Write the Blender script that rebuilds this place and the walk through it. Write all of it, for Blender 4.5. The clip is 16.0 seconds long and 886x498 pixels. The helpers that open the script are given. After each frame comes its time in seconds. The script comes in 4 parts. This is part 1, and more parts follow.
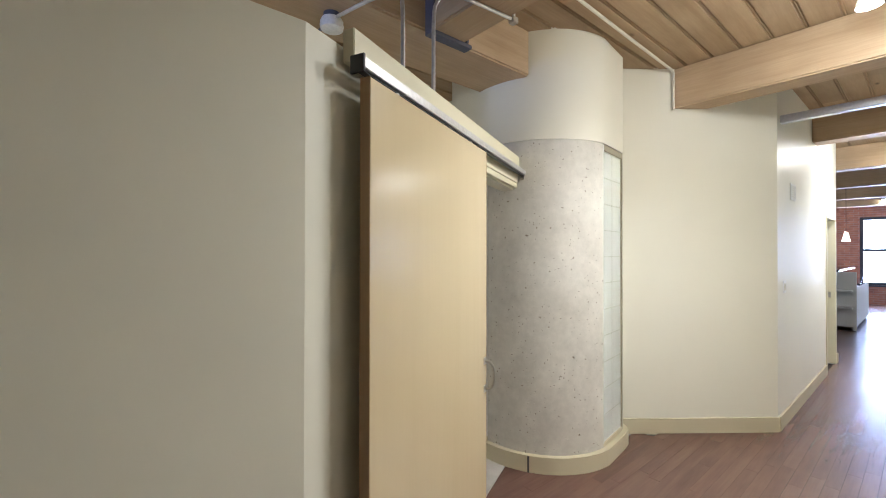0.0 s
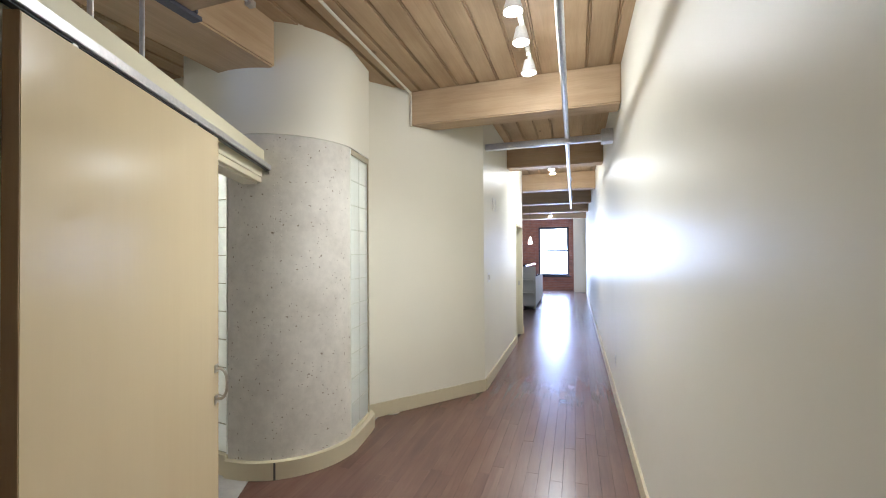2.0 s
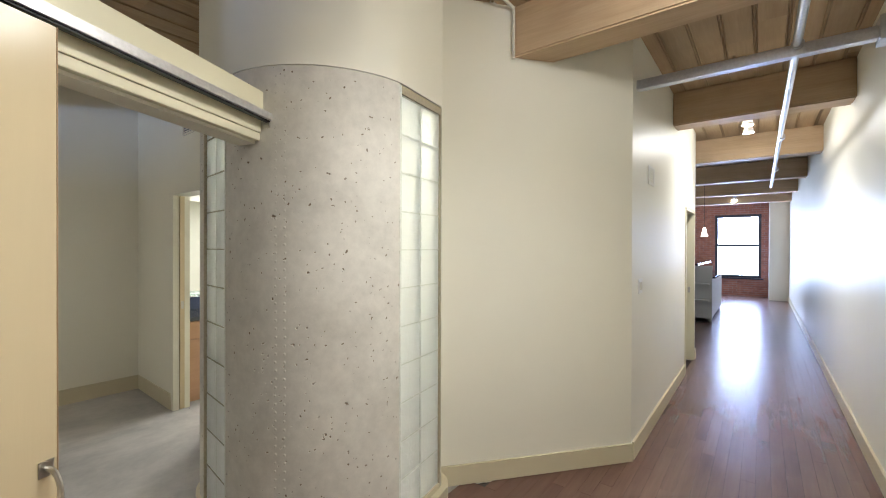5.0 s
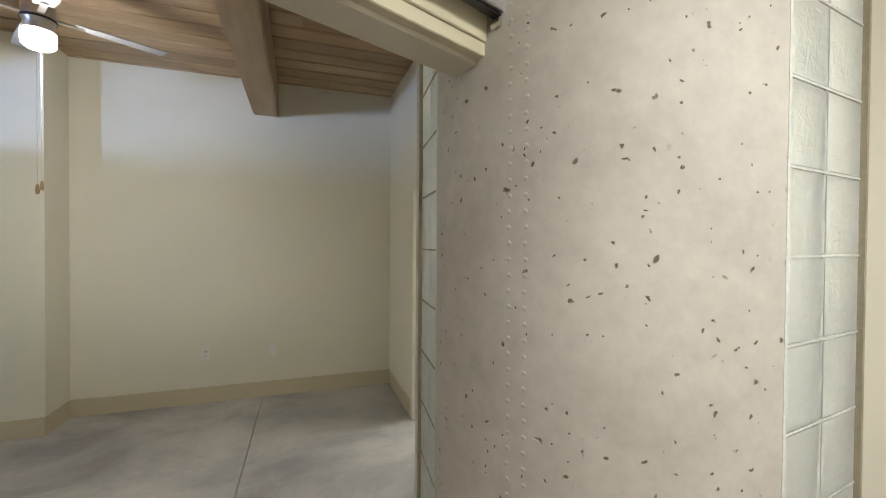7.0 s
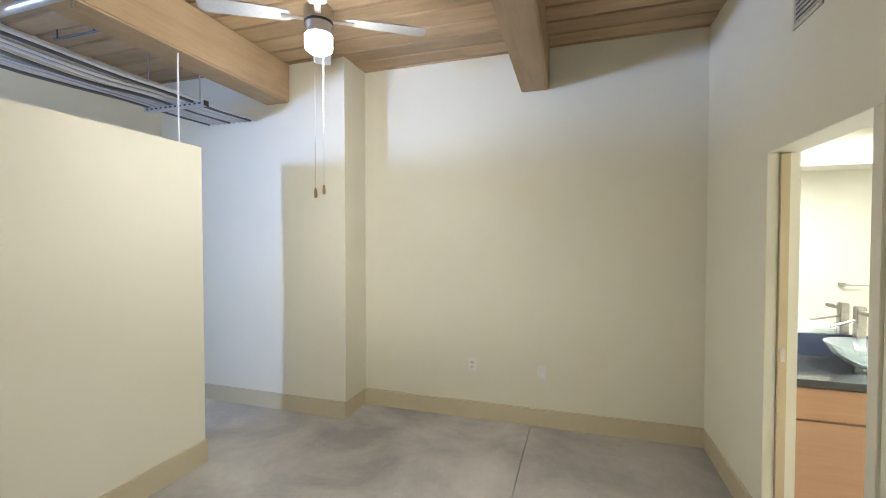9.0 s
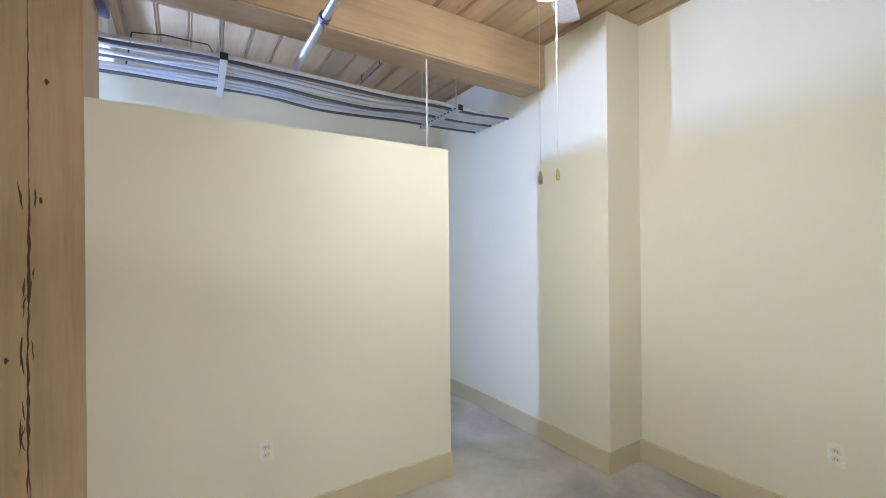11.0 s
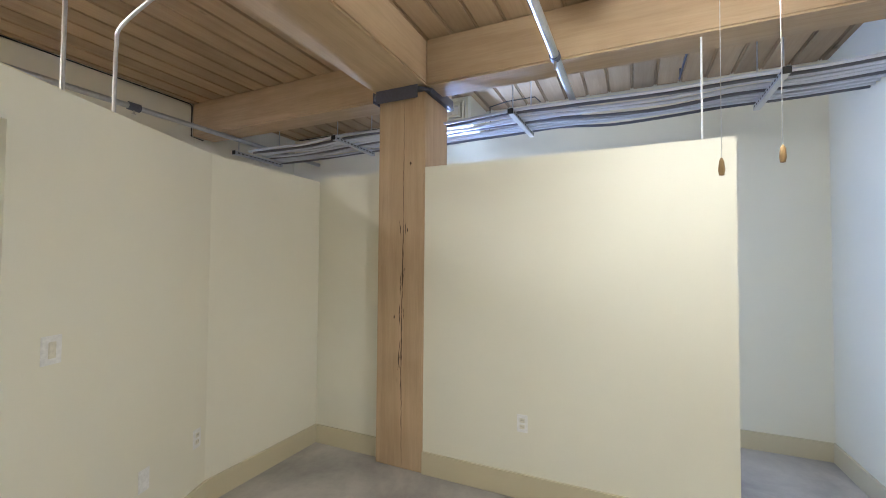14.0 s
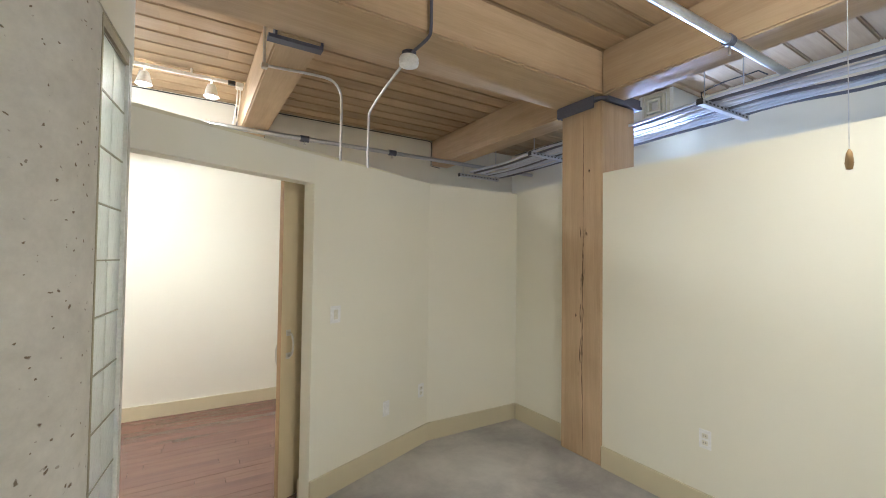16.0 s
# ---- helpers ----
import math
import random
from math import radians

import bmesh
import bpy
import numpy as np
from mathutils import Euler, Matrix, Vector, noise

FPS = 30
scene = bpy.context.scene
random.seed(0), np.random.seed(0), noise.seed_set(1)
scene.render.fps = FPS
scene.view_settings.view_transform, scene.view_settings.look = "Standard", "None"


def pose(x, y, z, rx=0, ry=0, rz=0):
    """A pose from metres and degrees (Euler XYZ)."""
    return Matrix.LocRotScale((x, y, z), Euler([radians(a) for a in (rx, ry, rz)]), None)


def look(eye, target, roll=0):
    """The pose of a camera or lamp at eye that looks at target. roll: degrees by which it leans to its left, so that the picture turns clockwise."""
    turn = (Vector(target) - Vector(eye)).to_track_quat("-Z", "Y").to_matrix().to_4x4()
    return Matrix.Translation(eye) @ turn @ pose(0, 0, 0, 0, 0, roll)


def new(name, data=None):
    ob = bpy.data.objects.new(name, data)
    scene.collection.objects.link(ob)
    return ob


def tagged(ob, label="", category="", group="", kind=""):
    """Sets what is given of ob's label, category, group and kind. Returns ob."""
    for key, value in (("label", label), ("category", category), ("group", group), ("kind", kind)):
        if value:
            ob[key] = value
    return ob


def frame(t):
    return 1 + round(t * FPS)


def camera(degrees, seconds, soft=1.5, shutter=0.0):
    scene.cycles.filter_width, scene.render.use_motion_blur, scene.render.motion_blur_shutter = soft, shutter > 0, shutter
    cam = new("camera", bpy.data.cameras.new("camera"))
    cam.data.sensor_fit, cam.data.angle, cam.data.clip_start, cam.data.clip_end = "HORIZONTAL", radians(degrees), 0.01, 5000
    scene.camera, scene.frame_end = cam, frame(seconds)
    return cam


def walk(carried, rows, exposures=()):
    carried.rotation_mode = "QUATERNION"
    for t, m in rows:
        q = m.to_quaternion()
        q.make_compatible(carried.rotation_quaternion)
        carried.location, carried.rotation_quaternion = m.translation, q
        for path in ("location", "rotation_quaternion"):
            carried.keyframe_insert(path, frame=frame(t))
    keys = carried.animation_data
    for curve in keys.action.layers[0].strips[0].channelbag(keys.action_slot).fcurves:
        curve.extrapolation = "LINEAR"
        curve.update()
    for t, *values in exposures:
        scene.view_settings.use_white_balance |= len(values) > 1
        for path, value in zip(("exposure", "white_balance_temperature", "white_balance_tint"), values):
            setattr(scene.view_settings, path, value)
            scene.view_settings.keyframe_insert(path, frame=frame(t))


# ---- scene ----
cam = camera(94.5, 16.0, soft=1.0)
PATH = [
    (0, (1.13, 1.205, 1.604), (2.419, 2.734, 1.617), 0.1),
    (0.5, (1.099, 1.144, 1.583), (2.651, 2.405, 1.608), 0.0),
    (1, (1.086, 1.107, 1.569), (2.813, 2.115, 1.598), -0.2),
    (1.5, (1.096, 1.098, 1.568), (2.934, 1.887, 1.596), -0.3),
    (2, (1.166, 1.079, 1.565), (3.069, 1.694, 1.59), -0.4),
    (2.5, (1.312, 1.06, 1.562), (3.24, 1.589, 1.581), -0.4),
    (3, (1.518, 1.051, 1.552), (3.449, 1.574, 1.571), -0.5),
    (3.2, (1.615, 1.04, 1.543), (3.539, 1.586, 1.564), -0.5),
    (5.3, (2.652, 1.425, 1.585), (4.136, 2.766, 1.571), 0.2),
    (5.5, (2.72, 1.504, 1.586), (4.14, 2.913, 1.57), 0.2),
    (6, (2.869, 1.696, 1.596), (4.072, 3.293, 1.572), 0.4),
    (6.5, (2.984, 1.956, 1.591), (3.911, 3.728, 1.571), 0.5),
    (7, (3.071, 2.207, 1.591), (3.734, 4.093, 1.563), 0.4),
    (7.5, (3.12, 2.433, 1.598), (3.494, 4.397, 1.564), 0.1),
    (8, (3.113, 2.693, 1.592), (3.167, 4.692, 1.556), 0.0),
    (8.5, (3.08, 2.948, 1.593), (2.81, 4.929, 1.558), 0.0),
    (9, (3.052, 3.184, 1.62), (2.454, 5.092, 1.572), 0.0),
    (9.5, (2.99, 3.393, 1.636), (2.049, 5.157, 1.579), -0.2),
    (11.8, (2.914, 4.171, 1.556), (1.006, 4.770, 1.595), -0.20),
    (12, (2.930, 4.237, 1.559), (0.987, 4.709, 1.602), -0.10),
    (12.5, (3.001, 4.381, 1.565), (1.006, 4.531, 1.613), 0.05),
    (13, (3.107, 4.538, 1.550), (1.115, 4.372, 1.619), 0.20),
    (13.5, (3.169, 4.777, 1.570), (1.237, 4.264, 1.632), 0.35),
    (14, (3.248, 4.953, 1.569), (1.431, 4.118, 1.628), 0.45),
    (14.5, (3.349, 5.104, 1.573), (1.676, 4.008, 1.635), 0.60),
    (15, (3.368, 5.280, 1.577), (1.878, 3.947, 1.636), 0.60),
    (15.5, (3.336, 5.463, 1.568), (2.071, 3.915, 1.629), 0.75),
    (16, (3.252, 5.614, 1.586), (2.204, 3.911, 1.636), 0.70),
]
EXPOSURE = [(0.0, 0.86, 5850, 9), (1.0, 0.62, 5820, 9), (1.5, 0.60, 5780, 9), (2.0, 0.60, 5760, 9), (3.2, 0.56, 5780, 9), (5.5, 0.46, 6060, 9), (6.0, 0.32, 6060, 9), (6.5, 0.30, 6070, 9), (7.0, 0.48, 6080, 9), (7.5, 0.95, 6080, 9),
            (8.0, 1.2, 6080, 9), (9.0, 1.14, 6080, 9), (12.0, 1.22, 5840, 9), (16.0, 1.30, 5840, 9)]
walk(cam, [(t, look(eye, target, roll)) for t, eye, target, roll in PATH], EXPOSURE)

# ---- light ----
world = bpy.data.worlds.new("sky")
scene.world = world
world.use_nodes = True
wn = world.node_tree.nodes
sky = wn.new("ShaderNodeTexSky")
sky.sky_type, sky.sun_disc, sky.sun_elevation, sky.sun_rotation = "NISHITA", False, radians(50), radians(200)
wn["Background"].inputs[1].default_value = 0.15
world.node_tree.links.new(sky.outputs[0], wn["Background"].inputs[0])


def lamp(name, kind, m, power, colour, size=0.1, size_y=0.0, angle=100, blend=0.6, spread=180):
    data = bpy.data.lights.new(name, kind)
    data.energy, data.color = power, colour
    if kind == "AREA":
        data.size, data.spread = size, radians(spread)
        if size_y:
            data.shape, data.size_y = "RECTANGLE", size_y
    else:
        data.shadow_soft_size = size
    if kind == "SPOT":
        data.spot_size, data.spot_blend = radians(angle), blend
    ob = new(name, data)
    ob.matrix_world = m
    return ob


WARM = (1.0, 0.965, 0.90)
COOL = (0.72, 0.84, 1.0)
SOUTH, CEIL, WEST, NORTH, BATH_X, HALL_N, FAR = 0.68, 3.235, -1.05, 6.80, 4.046, 2.08, 19.4
JOIST_Z = 2.885
HEADS = [(3.13, 1.42), (3.62, 1.42), (4.0, 1.42), (4.5, 1.42), (8.1, 1.46), (8.5, 1.46), (8.9, 1.46), (17.3, 1.97), (17.5, 1.35)]
for x, y in HEADS:
    lamp("track_bulb", "POINT", pose(x, y, 2.992), 7.5 if x > 3.7 else 3.5, WARM, 0.045)
    lamp("track_beam", "SPOT", look((x, y, 2.99), (x - 0.5, y + (0.55 if x > 3.7 else 1.0), 0)), 33 if x > 3.7 else 31, WARM, 0.045, angle=128, blend=1.0)
lamp("fan_light", "POINT", pose(1.61, 5.316, 2.71), 9.5, (1.0, 0.965, 0.89), 0.08)
lamp("fan_beam", "SPOT", look((1.61, 5.316, 2.70), (1.61, 5.317, 0)), 24, (1.0, 0.965, 0.89), 0.08, angle=164, blend=1.0)
lamp("daylight_far_window", "AREA", look((FAR + 0.22, 1.97, 1.65), (0, 1.9, 1.3)), 115, (0.48, 0.60, 1.0), 1.25, 2.1)
# lamp of an unseen window, added to brighten the living room
lamp("daylight_living_added", "AREA", look((FAR + 0.22, 4.6, 1.65), (9, 4.0, 1.0)), 400, (0.60, 0.75, 1.0), 2.0, 2.1)
# unseen window's lamp, assumed from bluish light and shadow edges past the partition
lamp("daylight_assumed_west_window", "AREA", look((WEST - 0.085, 2.95, 2.2), (0.7, 6.4, 2.3)), 46, (0.42, 0.57, 1.0), 0.24, 0.24, spread=150)
lamp("bath_light", "AREA", look((5.08, 5.87, 2.288), (5.08, 5.87, 0)), 25, (1.0, 0.98, 0.93), 0.55)
# unseen lamp added behind the glass blocks to make both panels bright
lamp("block_backlight", "AREA", look((4.02, 3.62, 3.1), (4.0, 3.62, 0)), 200, (1.0, 1.0, 0.96), 0.4, spread=170)


# ---- materials ----
def material(name, rough=0.6, metal=0.0, spec=0.5):
    m = bpy.data.materials.new(name)
    m.use_nodes = True
    nt = m.node_tree
    b = nt.nodes["Principled BSDF"]
    b.inputs["Roughness"].default_value, b.inputs["Metallic"].default_value = rough, metal
    b.inputs["Specular IOR Level"].default_value = spec
    return m, nt, b


def node(nt, kind, **values):
    n = nt.nodes.new(kind)
    for k, v in values.items():
        n.inputs[k.replace("_", " ")].default_value = v
    return n


def ramp(nt, src, stops):
    r = nt.nodes.new("ShaderNodeValToRGB")
    e = r.color_ramp.elements
    while len(e) < len(stops):
        e.new(0.5)
    for el, (p, c) in zip(e, stops):
        el.position, el.color = p, (*c, 1)
    nt.links.new(src, r.inputs[0])
    return r.outputs[0]


def coords(nt, scale=(1, 1, 1), generated=False):
    tc = nt.nodes.new("ShaderNodeTexCoord")
    mp = nt.nodes.new("ShaderNodeMapping")
    mp.inputs["Scale"].default_value = scale
    nt.links.new(tc.outputs["Object"], mp.inputs[0])
    return mp.outputs[0]


def bump(nt, b, height, strength=0.2, dist=0.01):
    bp = nt.nodes.new("ShaderNodeBump")
    bp.inputs["Strength"].default_value, bp.inputs["Distance"].default_value = strength, dist
    nt.links.new(height, bp.inputs["Height"])
    nt.links.new(bp.outputs[0], b.inputs["Normal"])


def mix(nt, fac, a, b2, mode="MIX"):
    m = nt.nodes.new("ShaderNodeMix")
    m.data_type, m.blend_type = "RGBA", mode
    for sock, v in ((m.inputs[0], fac), (m.inputs[6], a), (m.inputs[7], b2)):
        if isinstance(v, (int, float)):
            sock.default_value = v
        elif isinstance(v, tuple):
            sock.default_value = (*v, 1)
        else:
            nt.links.new(v, sock)
    return m.outputs[2]


def paint(name, colour, rough=0.45, peel=0.06, spec=0.5):
    m, nt, b = material(name, rough, spec=spec)
    co = coords(nt)
    big = node(nt, "ShaderNodeTexNoise", Scale=0.9, Detail=4.0)
    fine = node(nt, "ShaderNodeTexNoise", Scale=220.0, Detail=2.0)
    mid = node(nt, "ShaderNodeTexNoise", Scale=9.0, Detail=5.0)
    for n in (big, fine, mid):
        nt.links.new(co, n.inputs["Vector"])
    c = ramp(nt, big.outputs[0], [(0.3, tuple(v * 0.955 for v in colour)), (0.7, colour)])
    nt.links.new(c, b.inputs["Base Color"])
    r = ramp(nt, mid.outputs[0], [(0.2, (rough - 0.012,) * 3), (0.8, (rough + 0.02,) * 3)])
    nt.links.new(r, b.inputs["Roughness"])
    bump(nt, b, fine.outputs[0], peel, 0.002)
    return m


def wood(name, dark, light, axis, rough=0.55, knots=True, scale=1.0, spec=0.35, island=False, vary=1.0, streak=1.0):
    m, nt, b = material(name, rough, spec=spec)
    sc = [14.0 * scale] * 3
    sc[axis] = 0.9 * scale
    tc = nt.nodes.new("ShaderNodeTexCoord")
    shift = nt.nodes.new("ShaderNodeVectorMath")
    shift.operation = "ADD"
    info = nt.nodes.new("ShaderNodeNewGeometry" if island else "ShaderNodeObjectInfo")
    rnd = info.outputs["Random Per Island" if island else "Random"]
    mul = nt.nodes.new("ShaderNodeMath")
    mul.operation = "MULTIPLY"
    mul.inputs[1].default_value = 37.0
    nt.links.new(rnd, mul.inputs[0])
    nt.links.new(tc.outputs["Object"], shift.inputs[0])
    nt.links.new(mul.outputs[0], shift.inputs[1])
    mp = nt.nodes.new("ShaderNodeMapping")
    mp.inputs["Scale"].default_value = sc
    nt.links.new(shift.outputs[0], mp.inputs[0])
    g = node(nt, "ShaderNodeTexNoise", Scale=1.0, Detail=7.0, Roughness=0.62, Distortion=0.5)
    nt.links.new(mp.outputs[0], g.inputs["Vector"])
    fine = node(nt, "ShaderNodeTexNoise", Scale=6.0, Detail=4.0, Roughness=0.7)
    nt.links.new(mp.outputs[0], fine.inputs["Vector"])
    blot = node(nt, "ShaderNodeTexNoise", Scale=1.6, Detail=3.0)
    nt.links.new(shift.outputs[0], blot.inputs["Vector"])
    c = ramp(nt, g.outputs[0], [(0.28, dark), (0.5, tuple((a + d) / 2 for a, d in zip(dark, light))), (0.72, light)])
    c = mix(nt, 0.2 * streak, c, ramp(nt, fine.outputs[0], [(0.3, tuple(v * 0.6 for v in dark)), (0.65, light)]))
    c = mix(nt, 0.3 * streak, c, ramp(nt, blot.outputs[0], [(0.35, tuple(v * 0.75 for v in dark)), (0.7, light)]))
    tone = ramp(nt, rnd, [(0.0, (1 - 0.18 * vary,) * 3), (1.0, (1 + 0.12 * vary, 1 + 0.1 * vary, 1 + 0.08 * vary))])
    c = mix(nt, 1.0, c, tone, "MULTIPLY")
    if knots:
        ks = [2.2] * 3
        ks[axis] = 0.9
        kp = nt.nodes.new("ShaderNodeMapping")
        kp.inputs["Scale"].default_value = ks
        nt.links.new(shift.outputs[0], kp.inputs[0])
        v = node(nt, "ShaderNodeTexVoronoi", Scale=1.3)
        nt.links.new(kp.outputs[0], v.inputs["Vector"])
        k = ramp(nt, v.outputs["Distance"], [(0.015, (1, 1, 1)), (0.06, (0, 0, 0))])
        c = mix(nt, k, c, tuple(v * 0.35 for v in dark))
    nt.links.new(c, b.inputs["Base Color"])
    bump(nt, b, fine.outputs[0], 0.14, 0.003)
    return m


def plain(name, colour, rough=0.5, metal=0.0, spec=0.5, grain=60.0):
    m, nt, b = material(name, rough, metal, spec)
    n = node(nt, "ShaderNodeTexNoise", Scale=grain, Detail=3.0)
    nt.links.new(coords(nt), n.inputs["Vector"])
    c = ramp(nt, n.outputs[0], [(0.3, tuple(v * 0.85 for v in colour)), (0.7, colour)])
    nt.links.new(c, b.inputs["Base Color"])
    return m


def glow(name, colour, strength):
    m, nt, b = material(name, 0.4)
    b.inputs["Base Color"].default_value = (*colour, 1)
    b.inputs["Emission Color"].default_value = (*colour, 1)
    b.inputs["Emission Strength"].default_value = strength
    return m


def concrete(name, light, dark, rough, pits=0.0, cloud=1.3, spec=0.4):
    m, nt, b = material(name, rough, spec=spec)
    co = coords(nt)
    cl = node(nt, "ShaderNodeTexNoise", Scale=cloud, Detail=6.0, Roughness=0.6, Distortion=0.4)
    sm = node(nt, "ShaderNodeTexNoise", Scale=18.0, Detail=6.0, Roughness=0.7)
    for n in (cl, sm):
        nt.links.new(co, n.inputs["Vector"])
    c = ramp(nt, cl.outputs[0], [(0.3, dark), (0.72, light)] if pits else [(0.36, dark), (0.66, light)])
    c = mix(nt, 0.30 if pits else 0.12, c, ramp(nt, sm.outputs[0], [(0.3, tuple(v * 0.85 for v in dark)), (0.7, tuple(min(1, v * 1.05) for v in light))]))
    h = sm.outputs[0]
    if pits:
        warp = node(nt, "ShaderNodeTexNoise", Scale=22.0, Detail=4.0)
        nt.links.new(co, warp.inputs["Vector"])
        wv = mix(nt, 0.05, co, warp.outputs[1])
        holes = None
        for sc, lo in ((13.0, 0.046), (22.0, 0.080), (40.0, 0.125)):
            v = node(nt, "ShaderNodeTexVoronoi", Scale=sc)
            nt.links.new(wv, v.inputs["Vector"])
            keep = ramp(nt, v.outputs["Color"], [(0.61, (0, 0, 0)), (0.65, (1, 1, 1))])
            hole = ramp(nt, v.outputs["Distance"], [(lo, (1, 1, 1)), (lo + 0.055, (0, 0, 0))])
            k = mix(nt, 1.0, hole, keep, "MULTIPLY")
            holes = k if holes is None else mix(nt, 1.0, holes, k, "LIGHTEN")
        # pits: brownish tone, darkened further to paint in the shade inside them
        c = mix(nt, holes, c, tuple(v * k for v, k in zip(dark, (0.38, 0.305, 0.23))))
        inv = mix(nt, 1.0, (1.0, 1.0, 1.0), holes, "SUBTRACT")
        h = mix(nt, 0.12, inv, sm.outputs[0])
        bump(nt, b, h, 0.6, 0.006)
    else:
        bump(nt, b, h, 0.12, 0.004)
    nt.links.new(c, b.inputs["Base Color"])
    return m


M_WALL = paint("wall_paint_cream", (0.83, 0.80, 0.675), 0.5, 0.03, 0.4)
M_WALL_WHITE = paint("wall_paint_offwhite", (0.84, 0.815, 0.715), 0.40, 0.03, 0.29)
M_TRIM = paint("trim_paint_tan", (0.62, 0.55, 0.38), 0.4, 0.03)
M_DOOR = wood("door_maple", (0.63, 0.515, 0.325), (0.665, 0.55, 0.35), 2, 0.2, False, 0.35, 0.5, False, 0.3, 0.15)
M_DOOR_EDGE = wood("door_edge_wood", (0.35, 0.22, 0.11), (0.46, 0.31, 0.17), 2, 0.5, False)
M_BEAM_X = wood("beam_fir_x", (0.43, 0.305, 0.18), (0.62, 0.47, 0.305), 0)
M_BEAM_Y = wood("beam_fir_y", (0.43, 0.305, 0.18), (0.62, 0.47, 0.305), 1)
M_POST = wood("post_fir", (0.40, 0.28, 0.165), (0.59, 0.435, 0.28), 2)
M_BOARD = wood("ceiling_boards", (0.39, 0.27, 0.155), (0.58, 0.435, 0.275), 0, 0.6, True, 0.8, 0.3, True)
M_PLANK = wood("floor_planks", (0.112, 0.055, 0.041), (0.18, 0.095, 0.071), 0, 0.27, False, 1.0, 0.75, False, 0.45)
M_PLANKS = wood("floor_planks_rest", (0.112, 0.055, 0.041), (0.18, 0.095, 0.071), 0, 0.27, False, 1.0, 0.75, True, 0.45)
M_SUB = plain("subfloor_dark", (0.03, 0.02, 0.015), 0.9)
M_SLAB = concrete("floor_concrete", (0.56, 0.53, 0.485), (0.255, 0.24, 0.23), 0.4, 0, 1.05)
M_CONC = concrete("column_concrete", (0.74, 0.705, 0.63), (0.53, 0.50, 0.44), 0.6, 1.0, 2.6)
M_STEEL = plain("galvanised_steel", (0.62, 0.63, 0.65), 0.32, 0.9)
M_ALU = plain("track_aluminium", (0.72, 0.72, 0.72), 0.35, 0.85)
M_NICKEL = plain("brushed_nickel", (0.60, 0.57, 0.52), 0.3, 1.0)
M_BLACK = plain("black_plastic", (0.02, 0.02, 0.022), 0.45)
M_CAP = plain("painted_steel_cap", (0.12, 0.125, 0.17), 0.5, 0.2)
M_WHITE = plain("white_plastic", (0.91, 0.90, 0.87), 0.35)
M_IVORY = plain("ivory_plastic", (0.78, 0.74, 0.62), 0.35)
M_SLOT = plain("slot_dark", (0.08, 0.075, 0.07), 0.6)
M_CRACK = plain("crack_dark_wood", (0.10, 0.06, 0.035), 0.8)
M_FRAME = plain("panel_edge_metal", (0.46, 0.41, 0.29), 0.5, 0.1)
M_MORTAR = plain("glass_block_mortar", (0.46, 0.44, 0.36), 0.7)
M_GROUT = plain("white_grout", (0.88, 0.89, 0.84), 0.6)
M_FASCIA = paint("fascia_paint", (0.74, 0.69, 0.50), 0.35, 0.03)
M_WINFRAME = plain("window_frame_dark", (0.03, 0.035, 0.05), 0.4)
M_GLOW_BULB = glow("lamp_glow", (1.0, 0.93, 0.80), 22.0)
M_GLOW_FAN = glow("fan_globe_glow", (1.0, 0.94, 0.84), 14.0)
M_GLOW_SKY = glow("overcast_sky_glow", (0.90, 0.95, 1.0), 1.7)
M_FABRIC = plain("cord_white", (0.75, 0.74, 0.70), 0.7)
M_CABLE = plain("armoured_cable", (0.70, 0.73, 0.80), 0.4, 0.45, grain=300)
# darker copy of the cable colour, imitates the shade among the cables
M_CABLE_SHADED = plain("shaded_armoured_cable", (0.16, 0.16, 0.18), 0.45, 0.4, grain=300)
M_BLADE = plain("fan_blade_silver", (0.42, 0.42, 0.42), 0.4, 0.1)
M_KNOB = wood("pull_knob_wood", (0.45, 0.28, 0.12), (0.6, 0.4, 0.2), 2, 0.4, False)
M_COUNTER = plain("counter_dark_stone", (0.05, 0.05, 0.05), 0.12, grain=120)
M_VANITY = wood("vanity_wood", (0.50, 0.29, 0.165), (0.60, 0.37, 0.22), 0, 0.4, False, 1.0, 0.35, False, 0.5, 0.4)
M_CABINET = paint("cabinet_paint", (0.52, 0.51, 0.475), 0.4, 0.02)


def glass_mat(name, colour, rough, wavy=0.0, trans=1.0):
    m, nt, b = material(name, rough)
    b.inputs["Base Color"].default_value = (*colour, 1)
    b.inputs["Transmission Weight"].default_value = trans
    b.inputs["IOR"].default_value = 1.45
    if wavy:
        n = node(nt, "ShaderNodeTexNoise", Scale=26.0, Detail=2.0, Distortion=1.2)
        nt.links.new(coords(nt), n.inputs["Vector"])
        bump(nt, b, n.outputs[0], wavy, 0.01)
    return m


M_BLOCK = glass_mat("glass_block", (0.96, 0.975, 0.95), 0.34, 0.35, 0.72)
M_BLOCK.node_tree.nodes["Principled BSDF"].inputs["Specular IOR Level"].default_value = 0.25
M_PANE = glass_mat("window_glass", (1, 1, 1), 0.0)
M_BOWL = glass_mat("vessel_glass", (0.90, 0.98, 0.95), 0.02, 0.0, 0.82)
M_MIRROR, _, mirror_node = material("mirror_silver", 0.012, 1.0)
mirror_node.inputs["Base Color"].default_value = (0.92, 0.935, 0.925, 1)
M_SPLASH = plain("backsplash_dark_blue_stone", (0.05, 0.06, 0.10), 0.2, grain=90)
M_DIFFUSER = glow("ceiling_light_glow", (1.0, 0.98, 0.94), 2.2)


